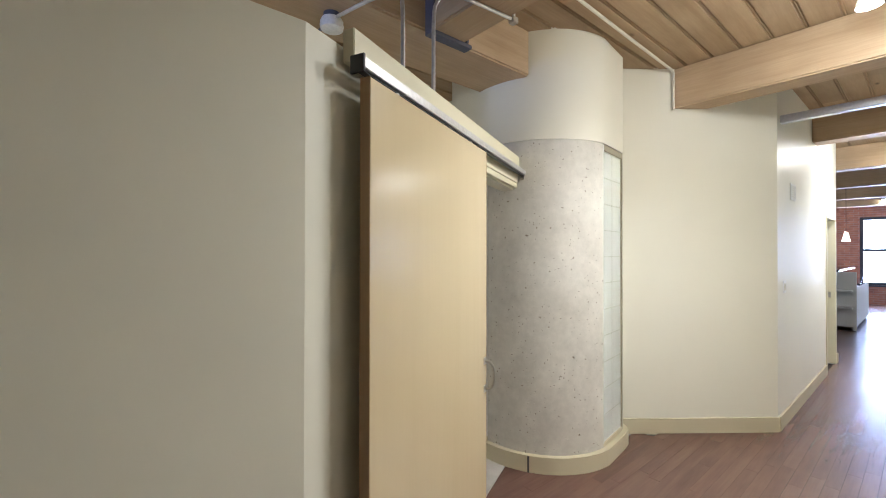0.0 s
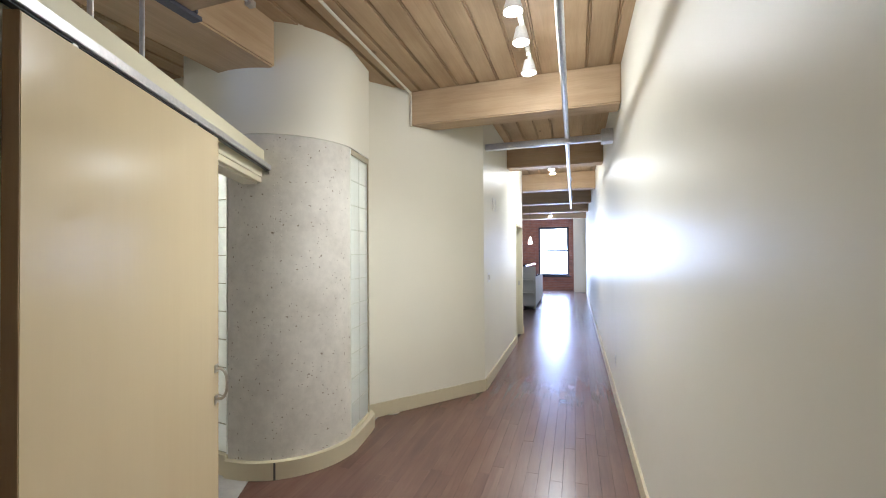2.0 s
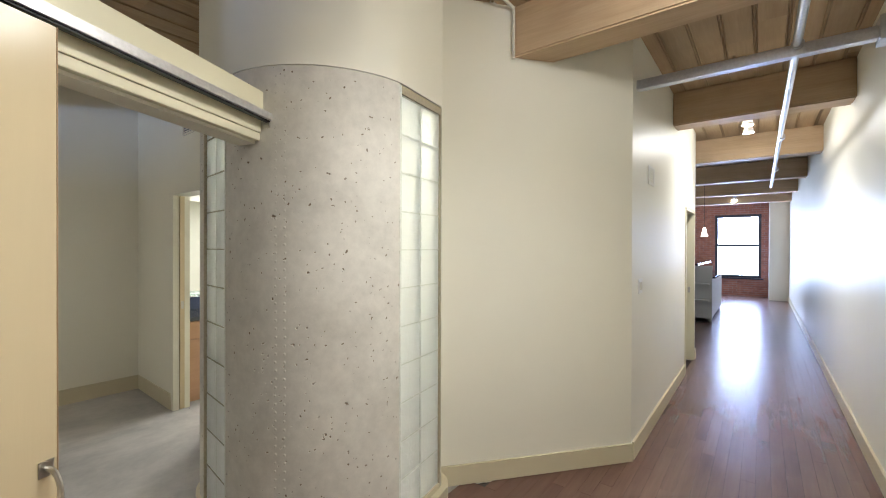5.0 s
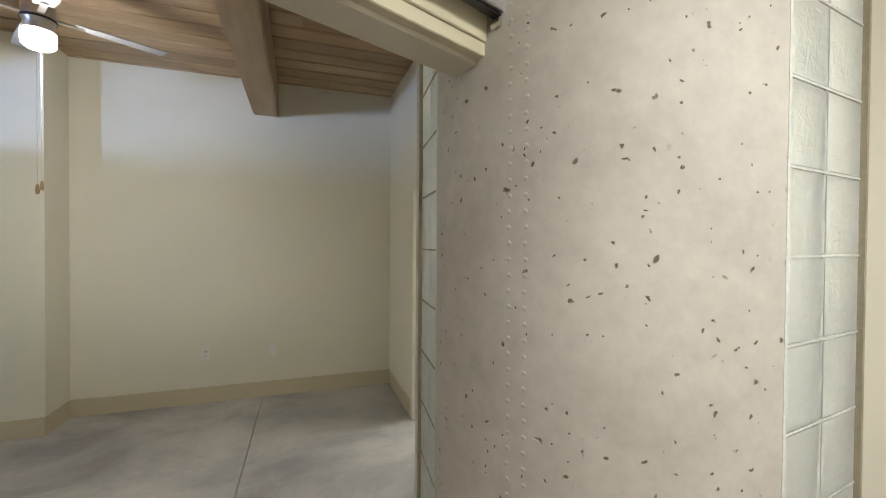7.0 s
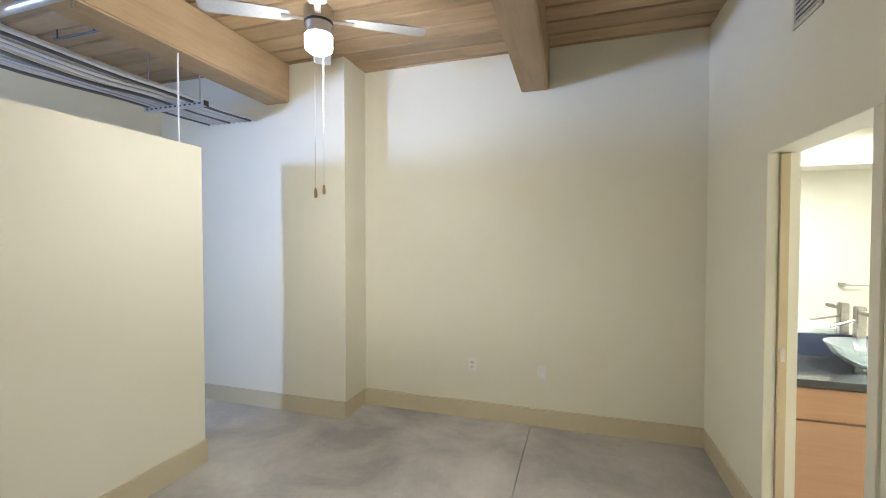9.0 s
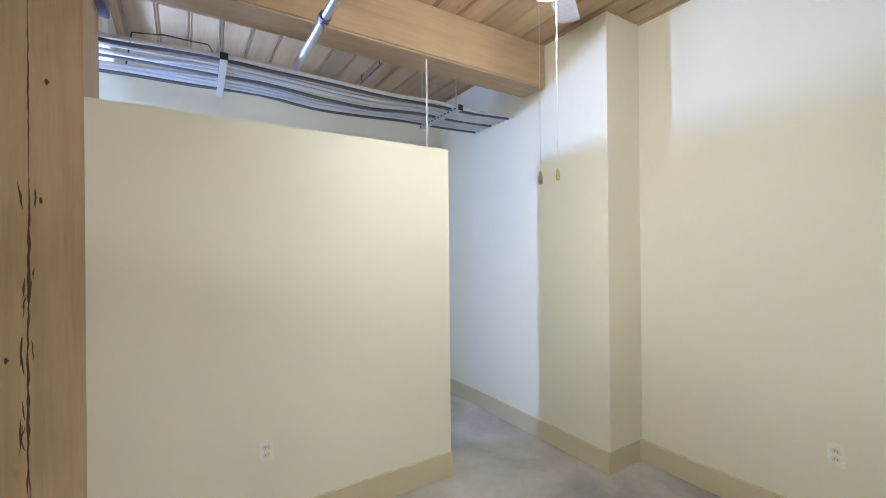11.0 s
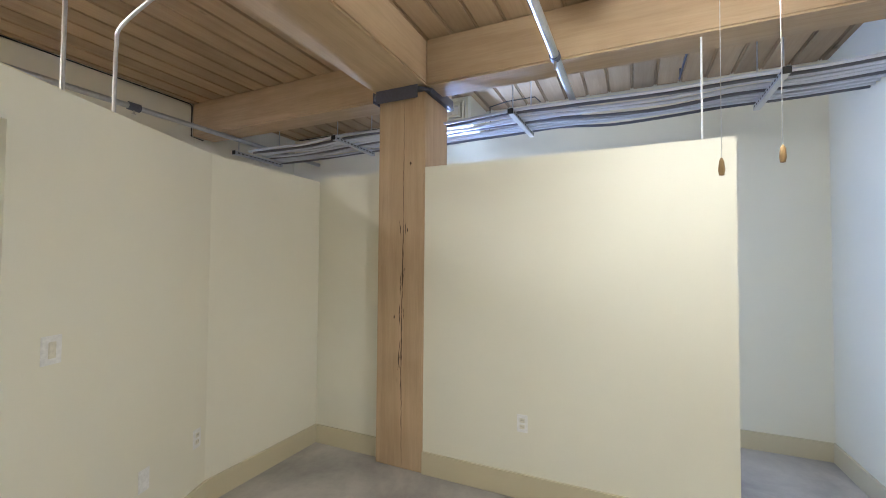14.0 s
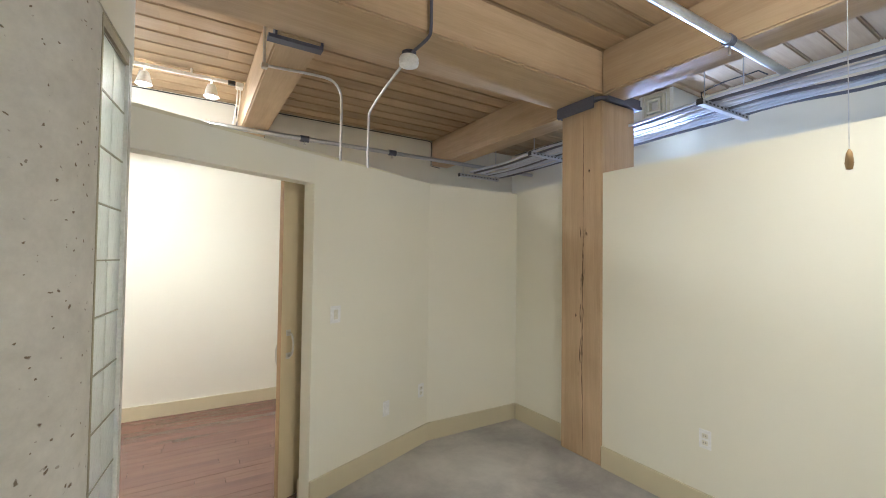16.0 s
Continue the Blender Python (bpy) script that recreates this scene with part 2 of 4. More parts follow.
def brick_mat():
    m, nt, b = material("brick_red", 0.85)
    tc = nt.nodes.new("ShaderNodeTexCoord")
    sep = nt.nodes.new("ShaderNodeSeparateXYZ")
    com = nt.nodes.new("ShaderNodeCombineXYZ")
    nt.links.new(tc.outputs["Object"], sep.inputs[0])
    nt.links.new(sep.outputs[1], com.inputs[0])
    nt.links.new(sep.outputs[2], com.inputs[1])
    br = nt.nodes.new("ShaderNodeTexBrick")
    br.inputs["Color1"].default_value, br.inputs["Color2"].default_value = (0.40, 0.165, 0.105, 1), (0.29, 0.115, 0.08, 1)
    br.inputs["Mortar"].default_value = (0.33, 0.27, 0.24, 1)
    br.inputs["Scale"].default_value = 1.0
    br.inputs["Brick Width"].default_value, br.inputs["Row Height"].default_value, br.inputs["Mortar Size"].default_value = 0.21, 0.07, 0.007
    nt.links.new(com.outputs[0], br.inputs["Vector"])
    n = node(nt, "ShaderNodeTexNoise", Scale=7.0, Detail=5.0)
    nt.links.new(tc.outputs["Object"], n.inputs["Vector"])
    nt.links.new(mix(nt, 0.35, br.outputs[0], ramp(nt, n.outputs[0], [(0.3, (0.12, 0.05, 0.04)), (0.7, (0.42, 0.2, 0.15))])), b.inputs["Base Color"])
    return m


M_BRICK = brick_mat()


# ---- mesh helpers ----
def mesh(name, bm, mat, smooth=False):
    bmesh.ops.recalc_face_normals(bm, faces=bm.faces)
    me = bpy.data.meshes.new(name)
    bm.to_mesh(me)
    bm.free()
    me.materials.append(mat)
    if smooth:
        me.polygons.foreach_set("use_smooth", [True] * len(me.polygons))
        me.set_sharp_from_angle(angle=radians(40))
    return me


def part(name, bm, mat, parent=None, label="", smooth=False):
    ob = new(name, mesh(name, bm, mat, smooth))
    if parent:
        ob.parent = parent
    if label:
        tagged(ob, label=label)
    return ob


def thing(name, label, category, group="", kind="", at=None):
    ob = new(name)
    ob.empty_display_size = 0.1
    if at is not None:
        ob.matrix_world = at
    return tagged(ob, label, category, group, kind)


def setting(name, bm, mat, label, category, smooth=False):
    return tagged(part(name, bm, mat, None, "", smooth), label, category, kind="structure")


def box(bm, x0, x1, y0, y1, z0, z1, bev=0.0, m=None):
    vs = [bm.verts.new(p) for p in ((x0, y0, z0), (x1, y0, z0), (x1, y1, z0), (x0, y1, z0), (x0, y0, z1), (x1, y0, z1), (x1, y1, z1), (x0, y1, z1))]
    fs = [bm.faces.new([vs[i] for i in q]) for q in ((3, 2, 1, 0), (4, 5, 6, 7), (0, 1, 5, 4), (1, 2, 6, 5), (2, 3, 7, 6), (3, 0, 4, 7))]
    if bev:
        es = {e for f in fs for e in f.edges}
        r = bmesh.ops.bevel(bm, geom=list(es), offset=bev, segments=2, affect="EDGES")
        vs = list({v for f in r["faces"] for v in f.verts} | {v for v in vs if v.is_valid})
    if m is not None:
        bmesh.ops.transform(bm, matrix=m, verts=[v for v in vs if v.is_valid])
    return bm


def B(x0, x1, y0, y1, z0, z1, bev=0.0, m=None):
    return box(bmesh.new(), x0, x1, y0, y1, z0, z1, bev, m)


def prism(bm, pts, z0, z1):
    lo = [bm.verts.new((x, y, z0)) for x, y in pts]
    hi = [bm.verts.new((x, y, z1)) for x, y in pts]
    n = len(pts)
    bm.faces.new(lo[::-1])
    bm.faces.new(hi)
    for i in range(n):
        bm.faces.new((lo[i], lo[(i + 1) % n], hi[(i + 1) % n], hi[i]))
    return bm


def rod(bm, p, q, r, seg=10, r2=None):
    p, q = Vector(p), Vector(q)
    m = Matrix.Translation((p + q) / 2) @ (q - p).to_track_quat("Z", "Y").to_matrix().to_4x4()
    bmesh.ops.create_cone(bm, cap_ends=True, segments=seg, radius1=r, radius2=r if r2 is None else r2, depth=(q - p).length, matrix=m)
    return bm


def tube(bm, pts, r, seg=8):
    pts = [Vector(p) for p in pts]
    rings = []
    n = None
    for i, p in enumerate(pts):
        d = (pts[min(i + 1, len(pts) - 1)] - pts[max(i - 1, 0)]).normalized()
        if n is None:
            n = d.orthogonal().normalized()
        n = (n - d * n.dot(d)).normalized()
        b = d.cross(n)
        rings.append([bm.verts.new(p + r * (math.cos(a) * n + math.sin(a) * b)) for a in (2 * math.pi * k / seg for k in range(seg))])
    for a, b in zip(rings, rings[1:]):
        for k in range(seg):
            bm.faces.new((a[k], a[(k + 1) % seg], b[(k + 1) % seg], b[k]))
    bm.faces.new(rings[0][::-1])
    bm.faces.new(rings[-1])
    return bm


def curve_pts(ctrl, n=8):
    """A smooth line through the control points."""
    c = [Vector(p) for p in ctrl]
    c = [2 * c[0] - c[1]] + c + [2 * c[-1] - c[-2]]
    out = []
    for i in range(1, len(c) - 2):
        for k in range(n):
            t = k / n
            out.append(0.5 * (2 * c[i] + (c[i + 1] - c[i - 1]) * t + (2 * c[i - 1] - 5 * c[i] + 4 * c[i + 1] - c[i + 2]) * t * t + (3 * c[i] - c[i - 1] - 3 * c[i + 1] + c[i + 2]) * t ** 3))
    return out + [c[-2]]


def lathe(bm, prof, seg=24, at=(0, 0, 0)):
    rings = [[bm.verts.new((at[0] + r * math.cos(a), at[1] + r * math.sin(a), at[2] + z)) for a in (2 * math.pi * k / seg for k in range(seg))] for r, z in prof]
    for a, b in zip(rings, rings[1:]):
        for k in range(seg):
            bm.faces.new((a[k], a[(k + 1) % seg], b[(k + 1) % seg], b[k]))
    return bm


def offset_path(pts, d):
    """The line moved d to its right."""
    out = []
    for i, p in enumerate(pts):
        a, b = Vector(pts[max(i - 1, 0)]), Vector(pts[min(i + 1, len(pts) - 1)])
        t = (b - a).normalized()
        n1 = Vector((t.y, -t.x))
        k = 1.0
        if 0 < i < len(pts) - 1:
            t0 = (Vector(p) - a).normalized()
            k = 1 / max(0.5, Vector((t0.y, -t0.x)).dot(n1))
        out.append(tuple(Vector(p) + n1 * d * k))
    return out


def strip(bm, pts, d0, d1, z0, z1):
    """A wall that follows a line, between two offsets to its right."""
    a, b = offset_path(pts, d0), offset_path(pts, d1)
    cols = [[bm.verts.new((*p, z)) for p, z in ((a[i], z0), (b[i], z0), (b[i], z1), (a[i], z1))] for i in range(len(pts))]
    for c, d in zip(cols, cols[1:]):
        for k in range(4):
            bm.faces.new((c[k], d[k], d[(k + 1) % 4], c[(k + 1) % 4]))
    bm.faces.new(cols[0][::-1])
    bm.faces.new(cols[-1])
    return bm


def baseboard(pts, label="tan painted baseboard along the wall", h=0.15, side=1):
    bm = bmesh.new()
    strip(bm, pts, 0.001 * side, 0.018 * side, 0.0, h)
    return setting("baseboard", bm, M_TRIM, label, "baseboard")


# the sliding door's wall runs at an angle: s along it, n towards the hall
ORIGIN = Vector((1.469, 2.489))
U = Vector((0.9116, 0.4111))
N = Vector((0.4111, -0.9116))


def sn(s, n):
    p = ORIGIN + U * s + N * n
    return (p.x, p.y)


SNM = Matrix(((U.x, N.x, 0, ORIGIN.x), (U.y, N.y, 0, ORIGIN.y), (0, 0, 1, 0), (0, 0, 0, 1)))


def SB(s0, s1, n0, n1, z0, z1, bev=0.0):
    return B(s0, s1, n0, n1, z0, z1, bev, SNM)


# ---- walls, floors, ceiling ----
setting("wall_south", B(WEST - 0.12, FAR, SOUTH - 0.12, SOUTH, -0.05, CEIL + 0.05), M_WALL_WHITE, "long off-white satin painted hallway wall", "wall")
# opening is for the assumed window, hidden by the partition
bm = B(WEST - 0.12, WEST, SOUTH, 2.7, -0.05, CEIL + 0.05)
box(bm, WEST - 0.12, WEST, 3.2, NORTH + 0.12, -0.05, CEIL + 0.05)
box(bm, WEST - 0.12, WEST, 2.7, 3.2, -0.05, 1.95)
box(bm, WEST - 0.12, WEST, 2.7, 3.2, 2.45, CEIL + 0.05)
setting("wall_west", bm, M_WALL, "white painted wall behind the cable tray", "wall")
bm = prism(bmesh.new(), [(WEST, 6.92), (WEST, 6.42), (1.12, 6.42), (1.12, 6.92)], -0.05, CEIL + 0.05)
setting("wall_north_1", bm, M_WALL, "cream painted wall projecting into the bedroom", "wall")
setting("wall_north_2", B(1.12, BATH_X + 0.14, NORTH, 6.92, -0.05, CEIL + 0.05), M_WALL, "cream painted bedroom back wall", "wall")

IN_BEND, IN_END = (1.455, 2.455), sn(1.18, 0.075)
# partial-height wall to the hall, with the bend
bend_o = sn(0.042, 0.175)
bm = prism(bmesh.new(), [(WEST, 2.455), (WEST, 2.347), bend_o, sn(1.18, 0.175), IN_END, IN_BEND], -0.05, 2.26)
setting("wall_hall_1", bm, M_WALL, "cream partial-height wall between hall and bedroom", "wall")
setting("wall_hall_2", SB(1.18, 2.33, 0.075, 0.175, 2.07, 2.26), M_WALL, "cream painted header over the sliding door opening", "wall")
setting("trim", SB(1.182, 2.25, 0.1755, 0.2045, 2.082, 2.118, 0.002), M_FASCIA, "cream stepped door head moulding", "trim")
setting("trim", SB(1.182, 2.235, 0.176, 0.2115, 2.1185, 2.20, 0.002), M_FASCIA, "cream stepped door head moulding", "trim")

# partition with the timber post in it
setting("wall_partition_1", B(0.30, 0.43, 2.456, 3.13, -0.05, 2.285), M_WALL, "cream partial-height partition beside the post", "wall")
setting("wall_partition_2", B(0.03, 0.508, 3.540, 5.49, -0.05, 2.28), M_WALL, "cream partial-height partition wall with open top", "wall")

# bathroom wall with its doorway
bm = B(BATH_X, BATH_X + 0.12, 4.112, 4.95, -0.05, CEIL + 0.05)
box(bm, BATH_X, BATH_X + 0.12, 5.79, NORTH, -0.05, CEIL + 0.05)
box(bm, BATH_X, BATH_X + 0.12, 4.95, 5.79, 2.08, CEIL + 0.05)
setting("wall_bath", bm, M_WALL, "cream painted wall with the bathroom doorway", "wall")
setting("wall_bath_north", B(BATH_X + 0.12, 6.6, 6.48, 6.6, -0.05, CEIL + 0.05), M_WALL_WHITE, "white painted bathroom wall", "wall")
setting("wall_bath_east", B(6.6, 6.72, 2.2, 6.6, -0.05, CEIL + 0.05), M_WALL_WHITE, "white painted bathroom end wall", "wall")

# angled wall and hall wall with a doorway
CORNER = (5.794, HALL_N)
d = (Vector(CORNER) - Vector((4.50, 3.115))).normalized()
n = Vector((-d.y, d.x)) * 0.12
a0 = Vector((4.50, 3.115))
bm = prism(bmesh.new(), [tuple(a0), CORNER, (CORNER[0] + 0.035, CORNER[1] + 0.12), tuple(a0 + n)], -0.05, CEIL + 0.05)
setting("wall_angled", bm, M_WALL, "cream angled wall beside the concrete column", "wall")
bm = B(CORNER[0] + 0.036, 8.45, HALL_N, HALL_N + 0.12, -0.05, CEIL + 0.05)
box(bm, CORNER[0], CORNER[0] + 0.036, HALL_N, HALL_N + 0.1, -0.05, CEIL + 0.05)
box(bm, 9.3, 9.42, HALL_N, HALL_N + 0.12, -0.05, CEIL + 0.05)
box(bm, 8.45, 9.3, HALL_N, HALL_N + 0.12, 2.10, CEIL + 0.05)
setting("wall_hall_3", bm, M_WALL_WHITE, "off-white satin hallway wall with a doorway", "wall")
setting("wall_closet", B(8.2, 9.42, HALL_N + 0.9, HALL_N + 1.0, -0.05, CEIL + 0.05), M_WALL, "plain wall behind the hall doorway", "wall")
setting("wall_closet_end", B(9.30, 9.42, HALL_N + 0.12, HALL_N + 0.9, -0.05, CEIL + 0.05), M_WALL, "plain closet end wall", "wall")

# far living area
bm = B(FAR, FAR + 0.3, SOUTH - 0.12, 1.34, -0.05, 4.0)
box(bm, FAR, FAR + 0.3, 2.60, 3.6, -0.05, 4.0)
box(bm, FAR, FAR + 0.3, 5.6, 8.0, -0.05, 4.0)
box(bm, FAR, FAR + 0.3, 3.6, 5.6, -0.05, 0.6)
box(bm, FAR, FAR + 0.3, 3.6, 5.6, 2.70, 4.0)
box(bm, FAR, FAR + 0.3, 1.34, 2.60, -0.05, 0.6)
box(bm, FAR, FAR + 0.3, 1.34, 2.60, 2.70, 4.0)
setting("wall_far", bm, M_BRICK, "red brick wall with a tall window", "wall")
setting("wall_living_north", B(6.72, FAR, 8.0, 8.12, -0.05, 4.0), M_WALL, "plain white living room wall", "wall")
setting("wall_living_west", B(6.6, 6.72, 6.6, 8.0, -0.05, 4.0), M_WALL, "plain white living room end wall", "wall")
setting("pilaster", B(18.45, FAR, SOUTH, 1.15, -0.05, CEIL), M_WALL_WHITE, "white boxed pilaster beside the window", "pilaster")

w = thing("window_1", "tall double-hung window with dark frame", "window", kind="structure")
for y0, y1, z0, z1 in ((1.34, 1.42, 0.6, 2.70), (2.52, 2.60, 0.6, 2.70), (1.42, 2.52, 2.61, 2.70), (1.42, 2.52, 0.6, 0.68), (1.42, 2.52, 1.63, 1.71)):
    part("window_frame", B(FAR + 0.02, FAR + 0.12, y0, y1, z0, z1, 0.008), M_WINFRAME, w)
part("window_sill", B(FAR - 0.08, FAR + 0.02, 1.28, 2.66, 0.55, 0.60, 0.006), M_WINFRAME, w)
for z0, z1 in ((0.68, 1.64), (1.70, 2.61)):
    g = part("pane", B(FAR + 0.06, FAR + 0.066, 1.42, 2.52, z0, z1), M_PANE, w)
    g.visible_shadow = False
# unseen window, framed round the added living room daylight
w3 = thing("window_3", "unseen wide window with dark frame, added beyond the island", "window", kind="structure")
for y0, y1, z0, z1 in ((3.6, 3.68, 0.6, 2.70), (5.52, 5.60, 0.6, 2.70), (3.68, 5.52, 2.61, 2.70), (3.68, 5.52, 0.6, 0.68), (3.68, 5.52, 1.64, 1.70)):
    part("window_frame", B(FAR + 0.02, FAR + 0.12, y0, y1, z0, z1, 0.008), M_WINFRAME, w3)
bm = B(FAR + 1.5, FAR + 1.52, -3, 10, -1, 6)
tagged(part("backdrop", bm, M_GLOW_SKY), "bright overcast sky outside the window", "sky", kind="structure")
w = thing("window_2", "assumed plain window, unseen behind the partition", "window", kind="structure")
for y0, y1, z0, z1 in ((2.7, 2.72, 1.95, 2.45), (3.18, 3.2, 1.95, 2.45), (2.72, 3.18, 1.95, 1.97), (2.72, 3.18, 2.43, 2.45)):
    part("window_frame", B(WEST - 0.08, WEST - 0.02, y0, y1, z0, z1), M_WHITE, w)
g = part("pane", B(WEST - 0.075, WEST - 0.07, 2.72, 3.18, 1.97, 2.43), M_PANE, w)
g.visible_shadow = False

# ceiling: grooved boards along x, above the timbers
bm = bmesh.new()
y = SOUTH - 0.1
k = 0
while y < 8.1:
    x = -1.15
    while x < FAR:
        x1 = min(FAR, x + random.uniform(3.0, 5.0))
        zz = CEIL + random.uniform(0, 0.003)
        for a, b2, dp in ((0.0, 0.174, 0.0), (0.183, 0.192, 0.003)):
            vs = [bm.verts.new(p) for xx in (x + 0.001, x1 - 0.001) for p in ((xx, y + a, zz + 0.014), (xx, y + a + 0.003, zz + dp), (xx, y + b2 - 0.003, zz + dp), (xx, y + b2, zz + 0.014))]
            for i in range(3):
                bm.faces.new((vs[i], vs[i + 1], vs[i + 5], vs[i + 4]))
        x = x1
    y += 0.20
box(bm, -1.17, FAR, SOUTH - 0.1, 8.1, CEIL + 0.016, CEIL + 0.06)
setting("ceiling", bm, M_BOARD, "timber ceiling of beaded tan boards", "ceiling")

# joists and girder
def timber(name, x0, x1, y0, y1, z0, z1, mat, label, category="beam"):
    bm = B(x0, x1, y0, y1, z0, z1, 0.012)
    return setting(name, bm, mat, label, category)


timber("joist", 0.16, 0.42, SOUTH, 3.10, JOIST_Z, CEIL, M_BEAM_Y, "heavy tan timber joist over the partition")
timber("joist", 0.29, 0.55, 3.56, 6.42, JOIST_Z, CEIL, M_BEAM_Y, "heavy tan timber joist over the partition")
timber("joist", 2.60, 2.85, SOUTH, 3.10, JOIST_Z, CEIL, M_BEAM_Y, "heavy tan timber joist into the hall wall")
timber("joist", 2.63, 2.865, 3.56, NORTH, JOIST_Z, CEIL, M_BEAM_Y, "heavy tan timber joist across the bedroom")
timber("girder", 0.05, 3.56, 3.10, 3.56, 2.90, CEIL, M_BEAM_X, "massive tan timber girder on the post")
timber("joist", 5.05, 5.30, SOUTH, 2.74, JOIST_Z, CEIL, M_BEAM_Y, "heavy tan timber joist across the hall")
for i, x in enumerate((7.50, 9.95, 12.4, 14.85, 17.3)):
    timber("joist", x, x + 0.25, SOUTH, HALL_N - 0.002 if i == 0 else 8.0, JOIST_Z, CEIL, M_BEAM_Y, "heavy timber joist across the hall and living room")

t = thing("joist_hanger", "dark steel stirrup holding the joist at the girder", "joist hanger")
part("seat", B(2.585, 2.90, 3.03, 3.095, 2.862, 2.884), M_CAP, t)
for x0, x1 in ((2.585, 2.598), (2.852, 2.865)):
    part("side", B(x0, x1, 3.02, 3.095, 2.885, 3.15), M_CAP, t)

# rounded concrete column wall with glass block panels
CX, CY, CR = 4.10, 3.41, 0.61
arc1 = [(CX + CR * math.cos(radians(a)), CY + CR * math.sin(radians(a))) for a in range(182, 268, 4)]
arc1 = [(CX - CR - 0.002, CY + 0.042)] + arc1 + [(CX - 0.03, CY - CR)]
NX, NY = 3.53, 3.81
R2 = 0.30
arc2 = [(BATH_X + 0.1, NY + R2)] + [(NX + R2 + R2 * math.cos(radians(a)), NY + R2 * math.sin(radians(a))) for a in range(90, 178, 6)] + [(NX, NY + 0.004)]
END = (4.50, 2.83)
full = arc2 + [(NX - 0.008, NY - 0.08)] + arc1[:-1] + [(CX - 0.02, CY - CR), (4.25, 2.825), (4.495, 2.860)]
RIM = 2.43
setting("concrete_wall_1", strip(bmesh.new(), arc1, -0.12, 0.0, -0.05, RIM), M_CONC, "rounded bare concrete wall with pitted surface", "concrete wall", True)
setting("concrete_wall_2", strip(bmesh.new(), arc2, -0.12, 0.0, -0.05, RIM), M_CONC, "rounded bare concrete wall inside the bedroom", "concrete wall", True)
setting("column_upper_wall", strip(bmesh.new(), full, -0.12, 0.004, RIM + 0.002, CEIL + 0.05), M_WALL, "white rounded plaster wall above the concrete", "wall", True)
setting("column_return", prism(bmesh.new(), [(4.498, 2.861), (4.545, 2.895), (4.61, 3.028), (4.498, 3.115)], -0.05, CEIL + 0.05), M_WALL, "cream painted return beside the glass blocks", "wall")
# curbs under and heads over the glass
setting("curb_1", prism(bmesh.new(), [(CX - CR - 0.001, CY + 0.044), (NX + 0.11, CY + 0.03), (NX + 0.12, NY), (NX + 0.001, NY)], 0.0, 0.145), M_TRIM, "tan curb under the glass block panel", "curb")
setting("curb_2", prism(bmesh.new(), [(4.072, 2.802), (4.496, 2.863), (4.48, 2.98), (4.072, 2.92)], 0.0, 0.145), M_TRIM, "tan curb under the glass block panel", "curb")
bm = bmesh.new()
strip(bm, arc1 + [(4.25, 2.822), (4.42, 2.846), (4.51, 2.866), (4.56, 2.91), (4.59, 2.975)], 0.001, 0.042, 0.0, 0.12)
setting("baseboard", bm, M_TRIM, "tan curved curb round the concrete wall", "baseboard", True)
bm = bmesh.new()
strip(bm, [(BATH_X - 0.001, NY + R2)] + arc2[1:] + [(CX - CR - 0.002, CY + 0.05)], 0.001, 0.02, 0.0, 0.1445)
setting("baseboard", bm, M_TRIM, "tan curved curb round the concrete wall", "baseboard", True)


def glass_panel(origin, along, inward, cols, label, pitch, grout):
    """Square glass blocks in a metal edge, set back in the wall."""
    m = Matrix((( along.x, inward.x, 0, origin[0]), (along.y, inward.y, 0, origin[1]), (0, 0, 1, 0.145), (0, 0, 0, 1)))
    t = thing("glass_block_panel", label, "glass block panel", at=m)
    wd = pitch * cols + 0.012
    for c in range(cols + 1):
        x = 0.012 + pitch * c
        part("mortar_joint", box(bmesh.new(), max(0.0125, x - 0.003), min(wd - 0.0005, x + 0.003), 0.0112, 0.058, 0.0, 2.234), M_GROUT, t)
    for r in range(12):
        z = 0.203 * r
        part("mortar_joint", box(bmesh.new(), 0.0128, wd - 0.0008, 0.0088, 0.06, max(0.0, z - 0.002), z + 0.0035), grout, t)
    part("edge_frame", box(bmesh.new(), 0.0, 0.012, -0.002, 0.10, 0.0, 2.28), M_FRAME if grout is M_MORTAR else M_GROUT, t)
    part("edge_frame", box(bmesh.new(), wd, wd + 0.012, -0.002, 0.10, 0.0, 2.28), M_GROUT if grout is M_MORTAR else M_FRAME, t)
    part("head_frame", box(bmesh.new(), 0.012, wd, -0.002, 0.10, 2.237, 2.28), M_FRAME, t)
    hw = pitch / 2 - 0.0028
    blk = mesh("glass_block", box(bmesh.new(), -hw, hw, 0.0, 0.03, -0.0992, 0.0992, 0.004), M_BLOCK, True)
    for r in range(11):
        for c in range(cols):
            for back in (0.010, 0.058):
                ob = new("glass_block", blk)
                ob.parent = t
                ob.location = (0.012 + pitch * (c + 0.5), back, 0.1015 + 0.203 * r)
    return t


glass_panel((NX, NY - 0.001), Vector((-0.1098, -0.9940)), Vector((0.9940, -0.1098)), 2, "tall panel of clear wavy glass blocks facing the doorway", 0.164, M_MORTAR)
glass_panel((CX - 0.026, CY - CR + 0.003), Vector((0.9903, 0.139)), Vector((-0.139, 0.9903)), 2, "tall panel of clear wavy glass blocks facing the hall", 0.2, M_GROUT)

